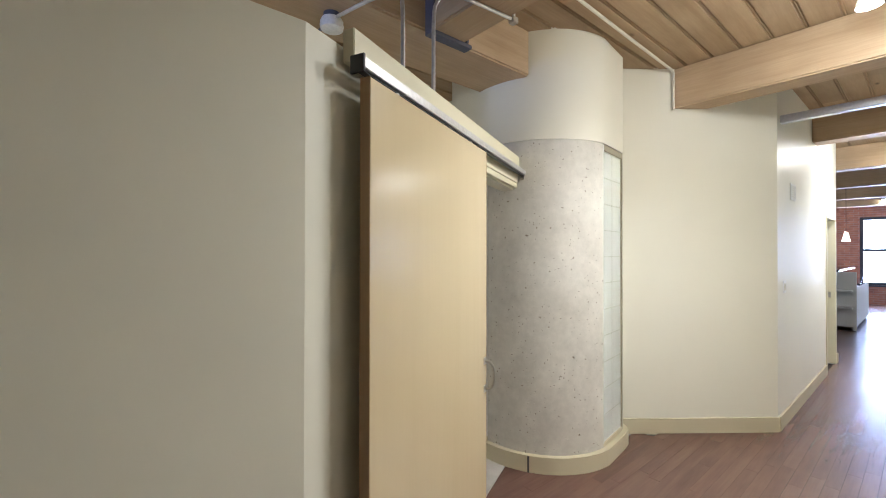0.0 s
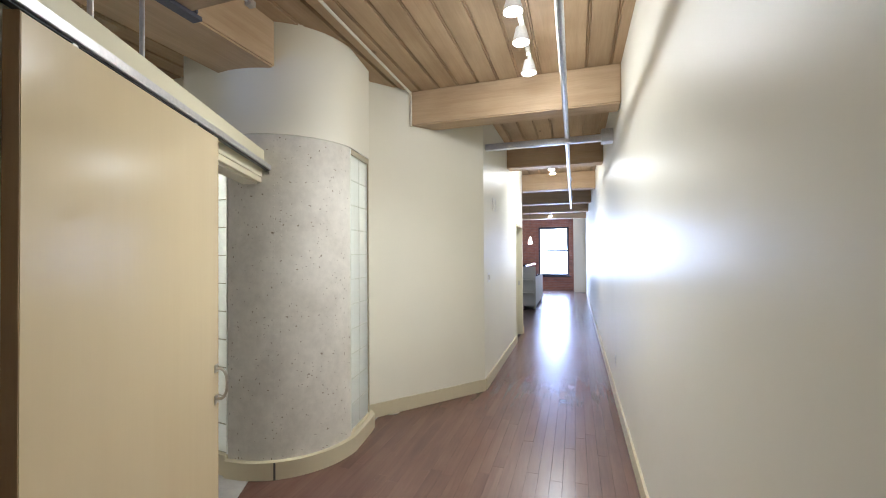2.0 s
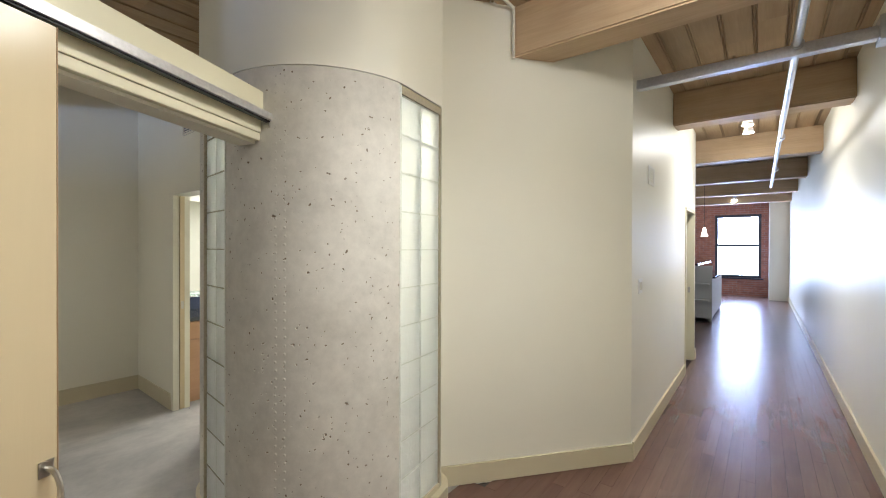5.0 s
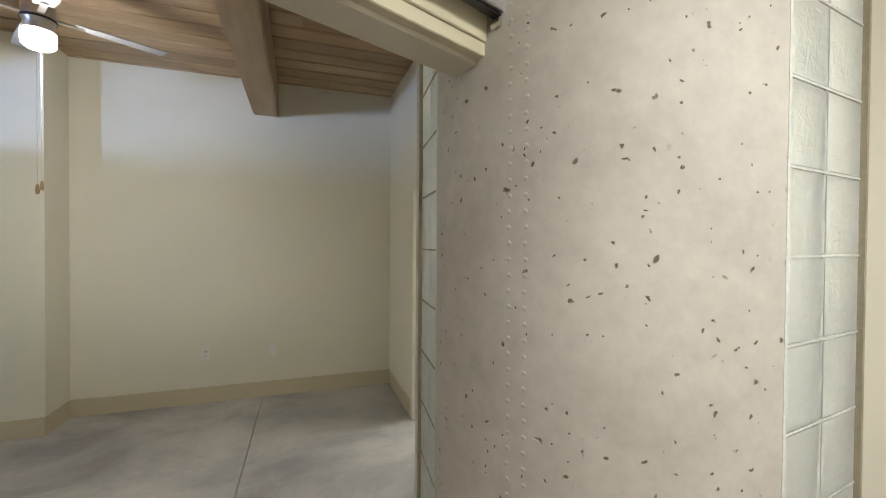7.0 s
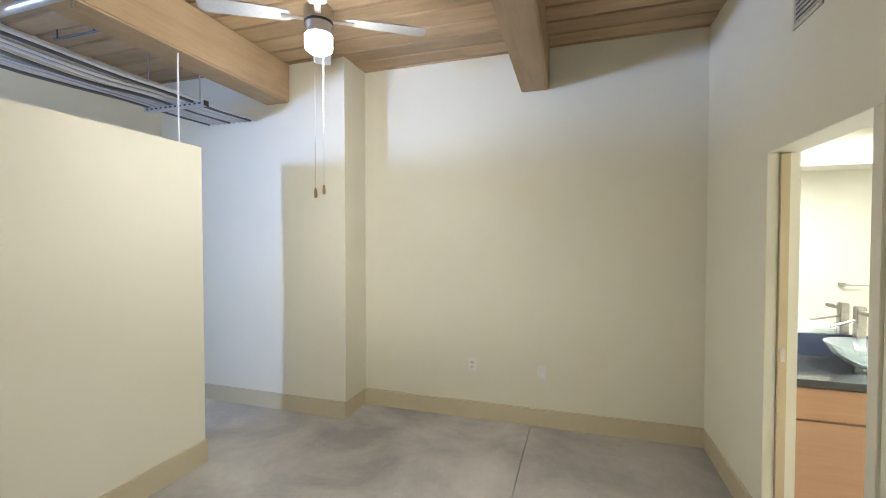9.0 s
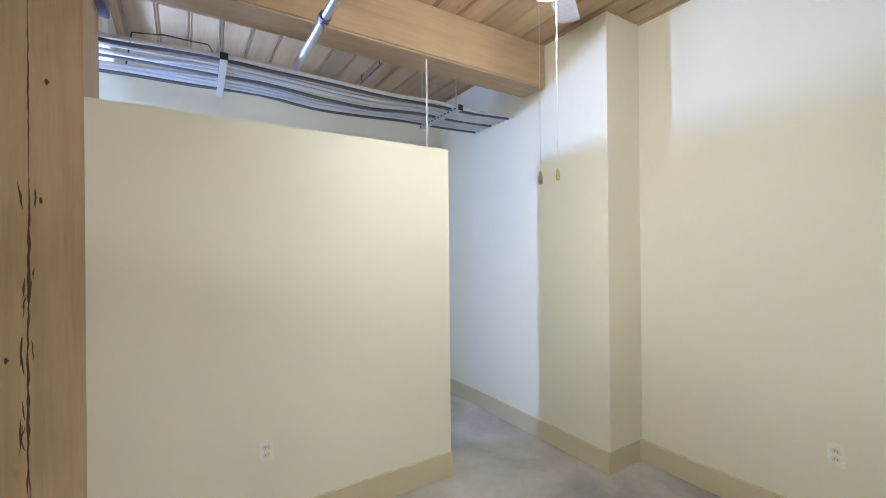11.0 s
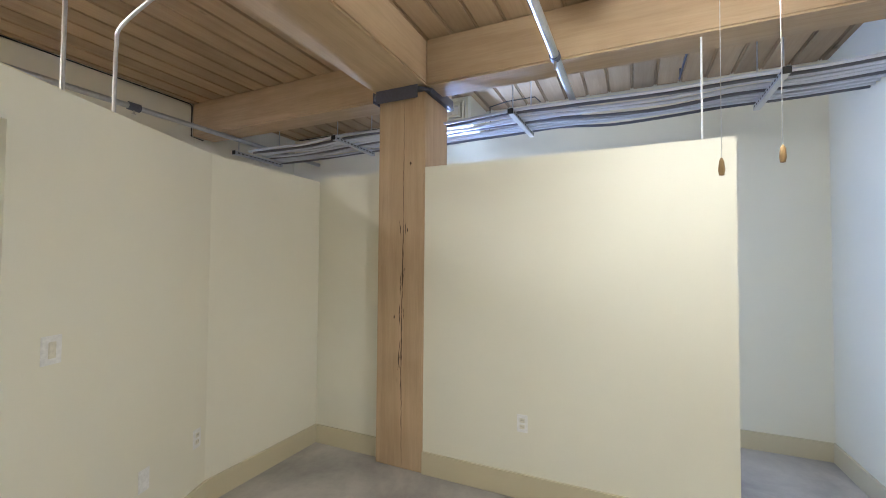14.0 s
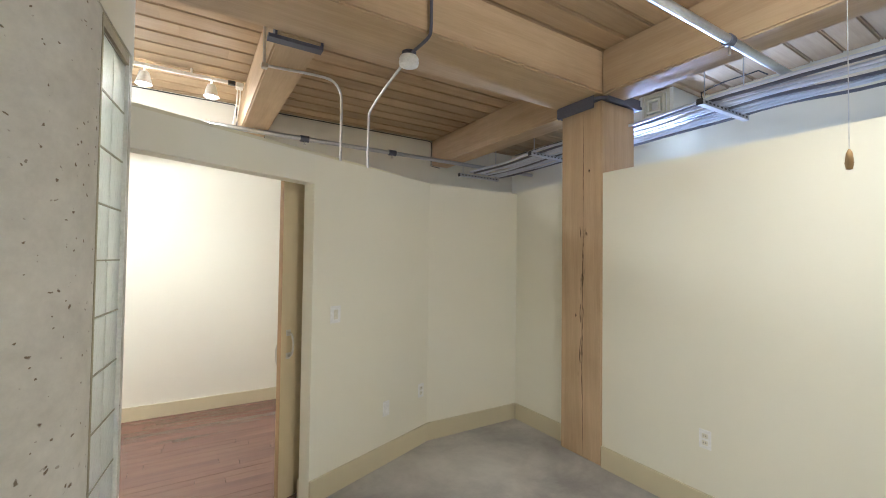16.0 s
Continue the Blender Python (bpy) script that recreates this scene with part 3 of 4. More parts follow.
# two rows of form-bolt dimples down the concrete
riv = bmesh.new()
lathe(riv, [(0.0062, -0.0005), (0.0052, 0.0004), (0.0034, 0.0008), (0.0001, 0.0010)], 10)
riv = mesh("bolt_head", riv, M_CONC, True)
col = bpy.data.objects["concrete_wall_1"]
for a in (208.7, 213.0):
    for i in range(57):
        ob = new("bolt_head", riv)
        ob.parent = col
        aa = radians(a + random.uniform(-0.15, 0.15))
        q = Vector((math.cos(aa), math.sin(aa), 0)).to_track_quat("Z", "Y").to_matrix().to_4x4()
        ob.matrix_basis = Matrix.Translation((CX + CR * math.cos(aa), CY + CR * math.sin(aa), 0.17 + i * 0.0395)) @ q

gap = bmesh.new()
ga = radians(209.5)
rod(gap, (CX + (CR + 0.036) * math.cos(ga), CY + (CR + 0.036) * math.sin(ga), 0.0), (CX + (CR + 0.036) * math.cos(ga), CY + (CR + 0.036) * math.sin(ga), 0.119), 0.010, 8)
part("joint_gap", gap, M_SLOT, col, "dark open joint in the curb")

# baseboards (line runs so that the room is on its right)
baseboard([(WEST, SOUTH), (9.0, SOUTH), (18.45, SOUTH)], "tan painted baseboard along the hallway", 0.13, -1)
baseboard([CORNER, (4.53, 3.092)], "tan painted baseboard of the angled wall", 0.13, -1)
baseboard([(8.42, HALL_N), (CORNER[0] + 0.02, HALL_N)], "tan painted baseboard along the hallway", 0.13, -1)
baseboard([(9.44, HALL_N - 0.0), (9.33, HALL_N)], "tan painted baseboard stub at the hall end", 0.13, -1)
baseboard([(WEST, 2.347), bend_o, sn(1.18, 0.175)], "tan painted baseboard behind the sliding door", 0.13, 1)
baseboard([IN_END, IN_BEND, (0.45, 2.455)], "tan painted bedroom baseboard", 0.15, 1)
baseboard([(0.43, 2.456), (0.43, 3.13)], "tan painted bedroom baseboard", 0.15, 1)
baseboard([(0.508, 3.541), (0.508, 5.49), (0.03, 5.49), (0.03, 3.6)], "tan painted baseboard round the partition end", 0.16, 1)
baseboard([(WEST, 6.42), (1.12, 6.42), (1.12, NORTH), (BATH_X, NORTH), (BATH_X, 5.825)], "tan painted bedroom baseboard", 0.15, 1)
baseboard([(WEST, 2.5), (WEST, 6.41)], "tan painted baseboard behind the partition", 0.15, 1)

# floors
bm = prism(bmesh.new(), [(WEST, 2.40), sn(0.02, 0.12), sn(1.25, 0.12), (2.722, 6.85), (WEST, 6.85)], -0.05, 0.0)
floor_room = setting("floor_bedroom", bm, M_SLAB, "polished grey concrete floor with saw-cut joint", "floor")
bm = prism(bmesh.new(), [sn(1.256, 0.12), sn(2.5, 0.12), (4.16, 3.6), (4.16, 6.85), (2.728, 6.85)], -0.05, 0.0)
setting("floor_bedroom_2", bm, M_SLAB, "polished grey concrete floor with saw-cut joint", "floor")
setting("floor_bath", B(4.163, 6.6, 2.9, 6.5, -0.05, 0.0), M_SLAB, "light bathroom floor", "floor")
# added to block the lamp behind the glass blocks; the mirror reflects its bathroom face
setting("wall_shower", B(4.1635, 6.598, 4.40, 4.50, 0.001, CEIL - 0.001), M_WALL, "white wall between the shower and the bathroom", "wall")
setting("floor_base", B(WEST, FAR, SOUTH, 8.0, -0.12, -0.055), M_SUB, "dark screed under the floors", "floor")

# ---- sliding door ----
door = thing("sliding_door", "pale maple sliding barn door hung on a track, slid open", "sliding door")
part("panel", SB(0.212, 1.288, 0.240, 0.277, 0.012, 2.150, 0.002), M_DOOR, door)
part("edge_band", SB(0.2095, 0.2115, 0.240, 0.277, 0.012, 2.150), M_DOOR_EDGE, door, "darker wood edge band")
part("edge_band", SB(1.2885, 1.2905, 0.240, 0.277, 0.012, 2.150), M_DOOR_EDGE, door, "darker wood edge band")
nn = 0.277
bm = bmesh.new()
pts = [sn(1.262, nn) + (0.865,), sn(1.262, nn + 0.03) + (0.87,), sn(1.262, nn + 0.048) + (0.90,), sn(1.262, nn + 0.052) + (0.94,), sn(1.262, nn + 0.048) + (0.98,), sn(1.262, nn + 0.03) + (1.01,), sn(1.262, nn) + (1.015,)]
tube(bm, curve_pts(pts, 4), 0.007)
h = part("pull_handle", bm, M_NICKEL, door, "curved nickel pull handle", True)
for z in (0.865, 1.015):
    part("rosette", SB(1.245, 1.279, nn, nn + 0.004, z - 0.02, z + 0.02, 0.001), M_NICKEL, h)
pts = [sn(1.235, 0.240 - d) + (z + 0.075,) for d, z in ((0.0, 0.865), (0.03, 0.87), (0.048, 0.90), (0.052, 0.94), (0.048, 0.98), (0.03, 1.01), (0.0, 1.015))]
h = part("pull_handle", tube(bmesh.new(), curve_pts(pts, 4), 0.007), M_NICKEL, door, "curved nickel pull handle on the room side", True)
for z in (0.865, 1.015):
    part("rosette", SB(1.218, 1.252, 0.2355, 0.2398, z + 0.055, z + 0.095, 0.001), M_NICKEL, h)
track = thing("door_track", "aluminium sliding door track with fascia board", "door track")
part("rail", SB(0.19, 2.215, 0.224, 0.272, 2.172, 2.205, 0.002), M_ALU, track)
part("rail_lip", SB(0.20, 2.21, 0.236, 0.260, 2.165, 2.171), M_BLACK, track, "dark slot under the rail")
part("end_cap", SB(0.180, 0.19, 0.222, 0.276, 2.155, 2.212, 0.002), M_BLACK, track, "black plastic end cap")
part("fascia_board", SB(0.20, 2.235, 0.178, 0.223, 2.206, 2.312, 0.003), M_FASCIA, track, "cream painted fascia board")
for s in (0.40, 1.10, 2.17):
    b = bmesh.new()
    rod(b, sn(s, 0.232) + (2.152,), sn(s, 0.262) + (2.152,), 0.014, 10)
    rod(b, sn(s, 0.247) + (2.135,), sn(s, 0.247) + (2.17,), 0.005, 8)
    part("hanger", b, M_NICKEL, track, "steel roller hanger", True)
for s in (0.3, 1.0, 1.7, 2.15):
    part("bracket", SB(s - 0.02, s + 0.02, 0.1755, 0.1775, 2.21, 2.255), M_ALU, track)


# ---- post and cap ----
post = thing("timber_post", "weathered tan timber post with a long check crack", "timber post")
bm = B(0.10, 0.520, 3.131, 3.5395, 0.0, 2.86, 0.008)
part("shaft", bm, M_POST, post)
bm = bmesh.new()
rs = random.Random(5)
def crack(bm, z0, z1, y, wide, drift):
    n = max(4, int((z1 - z0) / 0.03))
    prev = None
    for i in range(n + 1):
        f = i / n
        w = 1.15 * wide * math.sin(math.pi * min(0.97, max(0.03, f))) * rs.uniform(0.4, 1.2) + 0.0005
        yc = y + drift * f + rs.uniform(-0.002, 0.002)
        now = [bm.verts.new((0.5206, yc - w, z0 + (z1 - z0) * f)), bm.verts.new((0.5206, yc + w, z0 + (z1 - z0) * f))]
        if prev:
            bm.faces.new((prev[0], prev[1], now[1], now[0]))
        prev = now


crack(bm, 0.02, 0.75, 3.365, 0.0025, -0.01)
crack(bm, 0.5, 1.35, 3.352, 0.005, 0.004)
crack(bm, 1.2, 1.9, 3.357, 0.0045, 0.006)
crack(bm, 1.8, 2.84, 3.36, 0.002, 0.004)
for k in range(16):
    z0 = rs.uniform(0.7, 1.8)
    crack(bm, z0, z0 + rs.uniform(0.04, 0.16), 3.352 + rs.uniform(-0.03, 0.03), rs.uniform(0.0015, 0.004), rs.uniform(-0.015, 0.015))
for z0, y0 in ((1.79, 3.398), (1.12, 3.29), (2.3, 3.42)):
    crack(bm, z0, z0 + 0.03, y0, 0.008, 0.0)
part("check_crack", bm, M_CRACK, post, "long dark drying crack")
bm = prism(bmesh.new(), [(0.04, 3.06), (0.50, 3.06), (0.56, 3.12), (0.56, 3.51), (0.50, 3.57), (0.04, 3.57)], 2.862, 2.885)
part("cap_plate", bm, M_CAP, post, "blue-grey painted steel cap plate")
for y0, y1 in ((3.05, 3.062), (3.572, 3.584)):
    part("cap_flange", B(0.08, 0.50, y0, y1, 2.845, 2.93, 0.003), M_CAP, post)
part("cap_lip", B(0.561, 0.571, 3.13, 3.50, 2.80, 2.90, 0.003), M_CAP, post)


# ---- electrical plates ----
def plate(at, face, kind="outlet", label="white duplex wall outlet", wide=0.072, high=0.116):
    """A wall plate at a point of the wall; face is the direction it looks."""
    f = Vector(face).normalized()
    m = Matrix.Translation(at) @ Matrix(((f.y, f.x, 0, 0), (-f.x, f.y, 0, 0), (0, 0, 1, 0), (0, 0, 0, 1)))
    t = thing("wall_" + kind, label, kind, at=m)
    part("cover_plate", box(bmesh.new(), -wide / 2, wide / 2, 0.0005, 0.006, -high / 2, high / 2, 0.002), M_WHITE, t)
    if kind == "outlet":
        for z in (-0.021, 0.021):
            p = part("socket", box(bmesh.new(), -0.017, 0.017, 0.006, 0.008, z - 0.014, z + 0.014, 0.001), M_IVORY, t)
            for x in (-0.006, 0.006):
                part("slot", box(bmesh.new(), x - 0.001, x + 0.001, 0.008, 0.0085, z - 0.003, z + 0.006), M_SLOT, p)
    elif kind == "switch":
        nsw = max(1, round(wide / 0.075))
        for i in range(nsw):
            x = (i - (nsw - 1) / 2) * 0.046
            part("rocker", box(bmesh.new(), x - 0.016, x + 0.016, 0.006, 0.010, -0.033, 0.033, 0.002), M_IVORY, t)
    return t


def inner(k):
    """A point of the inner face of the angled wall, from its bend to the doorway."""
    return (IN_BEND[0] + (IN_END[0] - IN_BEND[0]) * k, IN_BEND[1] + (IN_END[1] - IN_BEND[1]) * k)


IN_N = (-(IN_END[1] - IN_BEND[1]), IN_END[0] - IN_BEND[0], 0)
plate((0.508, 4.287, 0.49), (1, 0, 0))
plate((2.20, NORTH, 0.48), (0, -1, 0), label="white wall outlet on the back wall")
plate((2.816, NORTH, 0.465), (0, -1, 0), "data_plate", "white blank data plate on the back wall")
plate(inner(0.425) + (0.42,), IN_N, "data_plate", "white blank plate near the baseboard")
plate(inner(0.075) + (0.455,), IN_N, label="white wall outlet by the wall bend")
plate(inner(0.845) + (1.20,), IN_N, "switch", "white light switch beside the doorway", 0.085)
plate((5.9, SOUTH, 0.42), (0, 1, 0), label="white wall outlet low on the hallway wall")
plate((6.05, HALL_N, 1.28), (0, -1, 0), "switch", "ivory light switch on the hallway wall", 0.12)


def vent(at, face, wide, high, slats, mat, label):
    f = Vector(face).normalized()
    m = Matrix.Translation(at) @ Matrix(((f.y, f.x, 0, 0), (-f.x, f.y, 0, 0), (0, 0, 1, 0), (0, 0, 0, 1)))
    t = thing("wall_vent", label, "air vent", at=m)
    part("backing", box(bmesh.new(), -wide / 2, wide / 2, 0.0005, 0.003, -high / 2, high / 2), M_CAP if mat is M_IVORY else M_IVORY, t)
    for x0, x1, z0, z1 in ((-wide / 2, wide / 2, high / 2 - 0.018, high / 2), (-wide / 2, wide / 2, -high / 2, -high / 2 + 0.018), (-wide / 2, -wide / 2 + 0.018, -high / 2 + 0.018, high / 2 - 0.018), (wide / 2 - 0.018, wide / 2, -high / 2 + 0.018, high / 2 - 0.018)):
        part("frame", box(bmesh.new(), x0, x1, 0.003, 0.010, z0, z1, 0.001), mat, t)
    for i in range(slats):
        z = -high / 2 + 0.018 + (high - 0.036) * (i + 0.5) / slats
        part("slat", box(bmesh.new(), -wide / 2 + 0.018, wide / 2 - 0.018, 0.003, 0.008, z - 0.004, z + 0.003), mat, t)


vent((BATH_X, 5.42, 2.72), (-1, 0, 0), 0.24, 0.24, 9, M_IVORY, "grey louvred air vent high on the wall")
vent((6.42, HALL_N, 2.2), (0, -1, 0), 0.22, 0.16, 6, M_WHITE, "white louvred vent on the hallway wall")

# ---- doorway to the bathroom ----
dr = thing("door_1", "cream pocket door frame of the bathroom, door slid away", "door frame", kind="structure")
for y0, y1 in ((5.76, 5.82), (4.915, 4.97)):
    part("jamb", B(BATH_X - 0.012, BATH_X + 0.04, y0, y1, 0.0, 2.07, 0.002), M_WALL, dr)
    part("jamb", B(BATH_X + 0.085, BATH_X + 0.135, y0, y1, 0.0, 2.07, 0.002), M_WALL, dr)
part("head", B(BATH_X - 0.012, BATH_X + 0.135, 4.915, 5.82, 2.071, 2.10, 0.002), M_WALL, dr)
dl = part("door_leaf", B(BATH_X + 0.043, BATH_X + 0.082, 5.742, 5.762, 0.01, 2.065, 0.001), M_DOOR, dr, "pale maple pocket door edge")
part("latch_plate", B(BATH_X + 0.052, BATH_X + 0.073, 5.7385, 5.7415, 0.98, 1.05), M_NICKEL, dl)
dr = thing("door_2", "cream hallway door frame with strike plate", "door frame", kind="structure")
part("jamb", B(9.262, 9.298, HALL_N - 0.012, HALL_N + 0.125, 0.0, 2.09, 0.002), M_FASCIA, dr)
part("jamb", B(8.452, 8.488, HALL_N - 0.012, HALL_N + 0.125, 0.0, 2.09, 0.002), M_FASCIA, dr)
part("head", B(8.489, 9.261, HALL_N - 0.012, HALL_N + 0.125, 2.06, 2.09, 0.002), M_FASCIA, dr)
part("strike_plate", B(9.2585, 9.2615, HALL_N + 0.04, HALL_N + 0.07, 0.95, 1.03), M_NICKEL, dr)

# ---- bathroom: vanity, bowls, faucet, towel bar ----
v = thing("vanity", "brown wood vanity with dark stone top", "vanity")
part("carcass", B(4.18, 5.7, 5.90, 6.475, 0.0, 0.82, 0.003), M_VANITY, v)
part("drawer_front", B(4.19, 4.92, 5.882, 5.899, 0.64, 0.81, 0.003), M_VANITY, v)
part("drawer_front", B(4.93, 5.69, 5.882, 5.899, 0.64, 0.81, 0.003), M_VANITY, v)
for x0, x1 in ((4.19, 4.92), (4.93, 5.69)):
    part("cabinet_door", B(x0, x1, 5.882, 5.899, 0.05, 0.63, 0.003), M_VANITY, v)
part("countertop", B(4.17, 5.75, 5.86, 6.478, 0.822, 0.862, 0.004), M_COUNTER, v)
part("backsplash", B(4.17, 5.75, 6.455, 6.478, 0.863, 1.0, 0.002), M_SPLASH, v, "dark blue stone backsplash")
for x, y in ((4.70, 6.13), (5.36, 6.13)):
    t = thing("vessel_sink", "clear green-tinted glass bowl sink on the vanity", "sink", at=pose(x, y, 0.862))
    part("bowl", lathe(bmesh.new(), [(0.001, 0.03), (0.06, 0.032), (0.12, 0.06), (0.17, 0.10), (0.205, 0.15), (0.215, 0.15), (0.18, 0.092), (0.125, 0.048), (0.06, 0.018), (0.001, 0.016)], 32), M_BOWL, t, "", True)
    part("mounting_ring", lathe(bmesh.new(), [(0.035, 0.0), (0.04, 0.0), (0.04, 0.02), (0.035, 0.02), (0.035, 0.0)], 20), M_NICKEL, t, "nickel mounting ring", True)
t = thing("faucet", "tall chrome single-lever faucet behind the bowl", "faucet", at=pose(4.77, 6.385, 0.862))
part("body", box(bmesh.new(), -0.025, 0.025, -0.025, 0.025, 0.0, 0.34, 0.006), M_NICKEL, t)
part("spout", box(bmesh.new(), -0.02, 0.02, -0.16, -0.026, 0.29, 0.315, 0.004), M_NICKEL, t)
part("lever", rod(bmesh.new(), (-0.026, 0, 0.25), (-0.16, -0.03, 0.21), 0.007), M_NICKEL, t, "", True)
t = thing("towel_bar", "slim nickel towel bar on the bathroom wall", "towel bar")
part("bar", rod(bmesh.new(), (5.70, 4.56, 1.155), (6.28, 4.56, 1.155), 0.006), M_NICKEL, t, "", True)
for x in (5.70, 6.28):
    part("bracket", B(x - 0.018, x + 0.018, 4.501, 4.572, 1.135, 1.175, 0.003), M_NICKEL, t)
plate((5.44, 4.50, 1.22), (0, 1, 0), "switch", "white rocker switch on the bathroom wall")
t = thing("wall_mirror", "large frameless mirror above the vanity backsplash", "mirror")
part("glass", B(4.19, 5.72, 6.468, 6.476, 1.004, 2.10, 0.002), M_MIRROR, t)
for x in (4.45, 5.45):
    part("clip", B(x - 0.012, x + 0.012, 6.4655, 6.4675, 1.002, 1.016), M_NICKEL, t)
setting("ceiling_bath", B(4.167, 6.599, 4.501, 6.479, 2.33, 2.37), M_WALL_WHITE, "white lowered bathroom ceiling", "ceiling")
t = thing("ceiling_light", "square white bathroom ceiling light, lit", "ceiling light", at=pose(5.08, 5.87, 2.33))
for x0, x1, y0, y1 in ((-0.34, 0.34, 0.31, 0.34), (-0.34, 0.34, -0.34, -0.31), (-0.34, -0.31, -0.31, 0.31), (0.31, 0.34, -0.31, 0.31)):
    part("frame", box(bmesh.new(), x0, x1, y0, y1, -0.035, -0.0005, 0.003), M_WHITE, t)
part("diffuser", box(bmesh.new(), -0.309, 0.309, -0.309, 0.309, -0.026, -0.012), M_DIFFUSER, t, "glowing white diffuser panel")

# ---- ceiling fan ----
FX, FY = 1.61, 5.316
fan = thing("ceiling_fan", "brushed nickel ceiling fan with silver blades and lit globe", "ceiling fan", at=pose(FX, FY, 0.11) @ Matrix.Scale(0.951, 4))
part("canopy", lathe(bmesh.new(), [(0.001, 3.284), (0.07, 3.282), (0.06, 3.25), (0.02, 3.235), (0.001, 3.235)], 24), M_WHITE, fan, "", True)
part("downrod", rod(bmesh.new(), (0, 0, 3.04), (0, 0, 3.25), 0.012, 12), M_WHITE, fan, "", True)
part("motor_housing", lathe(bmesh.new(), [(0.001, 3.05), (0.06, 3.05), (0.085, 3.02), (0.085, 2.93), (0.075, 2.91), (0.075, 2.86), (0.001, 2.86)], 28), M_NICKEL, fan, "", True)
part("band", lathe(bmesh.new(), [(0.0855, 2.925), (0.088, 2.925), (0.088, 2.94), (0.0855, 2.94), (0.0855, 2.925)], 28), M_BLACK, fan, "dark band", True)
gl = part("light_globe", lathe(bmesh.new(), [(0.001, 2.755), (0.06, 2.757), (0.082, 2.775), (0.085, 2.80), (0.085, 2.857), (0.001, 2.858)], 28), M_GLOW_FAN, fan, "glowing white glass globe", True)
gl.visible_shadow = False
for a in (32, 122, 212, 302):
    bm = bmesh.new()
    vs = []
    for r, wd in ((0.17, 0.045), (0.25, 0.058), (0.5, 0.068), (0.66, 0.066), (0.68, 0.05)):
        for z in (2.962, 2.968):
            vs.append([bm.verts.new((r, sgn * wd, z + sgn * wd * 0.1)) for sgn in (-1, 1)])
    for i in range(0, len(vs) - 2, 2):
        for k in (0, 1):
            bm.faces.new((vs[i + k][0], vs[i + k + 2][0], vs[i + k + 2][1], vs[i + k][1]))
        for j in (0, 1):
            bm.faces.new((vs[i][j], vs[i + 2][j], vs[i + 3][j], vs[i + 1][j]))
    bm.faces.new((vs[0][0], vs[0][1], vs[1][1], vs[1][0]))
    bm.faces.new((vs[-2][0], vs[-2][1], vs[-1][1], vs[-1][0]))
    bmesh.ops.transform(bm, matrix=pose(0, 0, 0, 0, 0, a), verts=bm.verts)
    bl = part("blade", bm, M_BLADE, fan)
    part("blade_iron", box(bmesh.new(), 0.08, 0.22, -0.018, 0.018, 2.952, 2.96, 0.002, pose(0, 0, 0, 0, 0, a)), M_NICKEL, bl)
for dx, dy, z in ((0.033, -0.094, 1.868), (-0.033, 0.094, 1.911)):
    pc = part("pull_chain", rod(bmesh.new(), (dx, dy, z + 0.03), (dx, dy, 2.87), 0.0013, 6), M_FABRIC, fan)
    part("pull_knob", lathe(bmesh.new(), [(0.001, -0.03), (0.008, -0.028), (0.011, -0.01), (0.008, 0.02), (0.003, 0.032), (0.001, 0.034)], 12, (dx, dy, z)), M_KNOB, pc, "small turned wooden knob", True)

# ---- smoke detector and conduits ----
t = thing("heat_detector", "white round heat detector under the girder", "detector", at=pose(2.10, 3.30, 2.90))
part("base", lathe(bmesh.new(), [(0.001, 0.0), (0.045, 0.0), (0.045, -0.03), (0.001, -0.03)], 24), M_CAP, t, "dark round base", True)
part("disc", lathe(bmesh.new(), [(0.001, -0.028), (0.055, -0.03), (0.062, -0.045), (0.058, -0.06), (0.064, -0.065), (0.060, -0.085), (0.03, -0.095), (0.001, -0.096)], 28), M_WHITE, t, "", True)
part("conduit", tube(bmesh.new(), curve_pts([(0.0, 0.04, -0.02), (0.0, 0.12, -0.022), (0.0, 0.25, -0.02), (0.0, 0.28, 0.02), (0.0, 0.282, 0.15), (0.0, 0.282, 0.30)], 5), 0.010), M_CAP, t, "", True)
c1 = thing("conduit", "thin steel conduit rising from the wall to the joist", "conduit")
part("pipe", tube(bmesh.new(), curve_pts([(2.35, 2.725, 2.2), (2.35, 2.725, 2.5), (2.352, 2.725, 2.72), (2.368, 2.722, 2.80), (2.42, 2.715, 2.855), (2.52, 2.70, 2.873), (2.70, 2.68, 2.874), (2.855, 2.665, 2.874), (2.863, 2.664, 2.885), (2.864, 2.664, 3.0), (2.864, 2.664, 3.22)], 6), 0.0095), M_ALU, c1, "", True)
part("elbow_box", B(2.842, 2.882, 2.645, 2.685, 2.852, 2.884, 0.003), M_NICKEL, c1, "small cast elbow box")
c2 = thing("conduit", "thin steel conduit rising from the wall to the detector", "conduit")
part("pipe", tube(bmesh.new(), curve_pts([(2.105, 2.625, 2.2), (2.105, 2.625, 2.5), (2.105, 2.63, 2.64), (2.105, 2.66, 2.715), (2.104, 2.90, 2.79), (2.102, 3.24, 2.86)], 6), 0.0095), M_ALU, c2, "", True)
c4 = thing("cable", "black cable run along the ceiling joint", "cable")
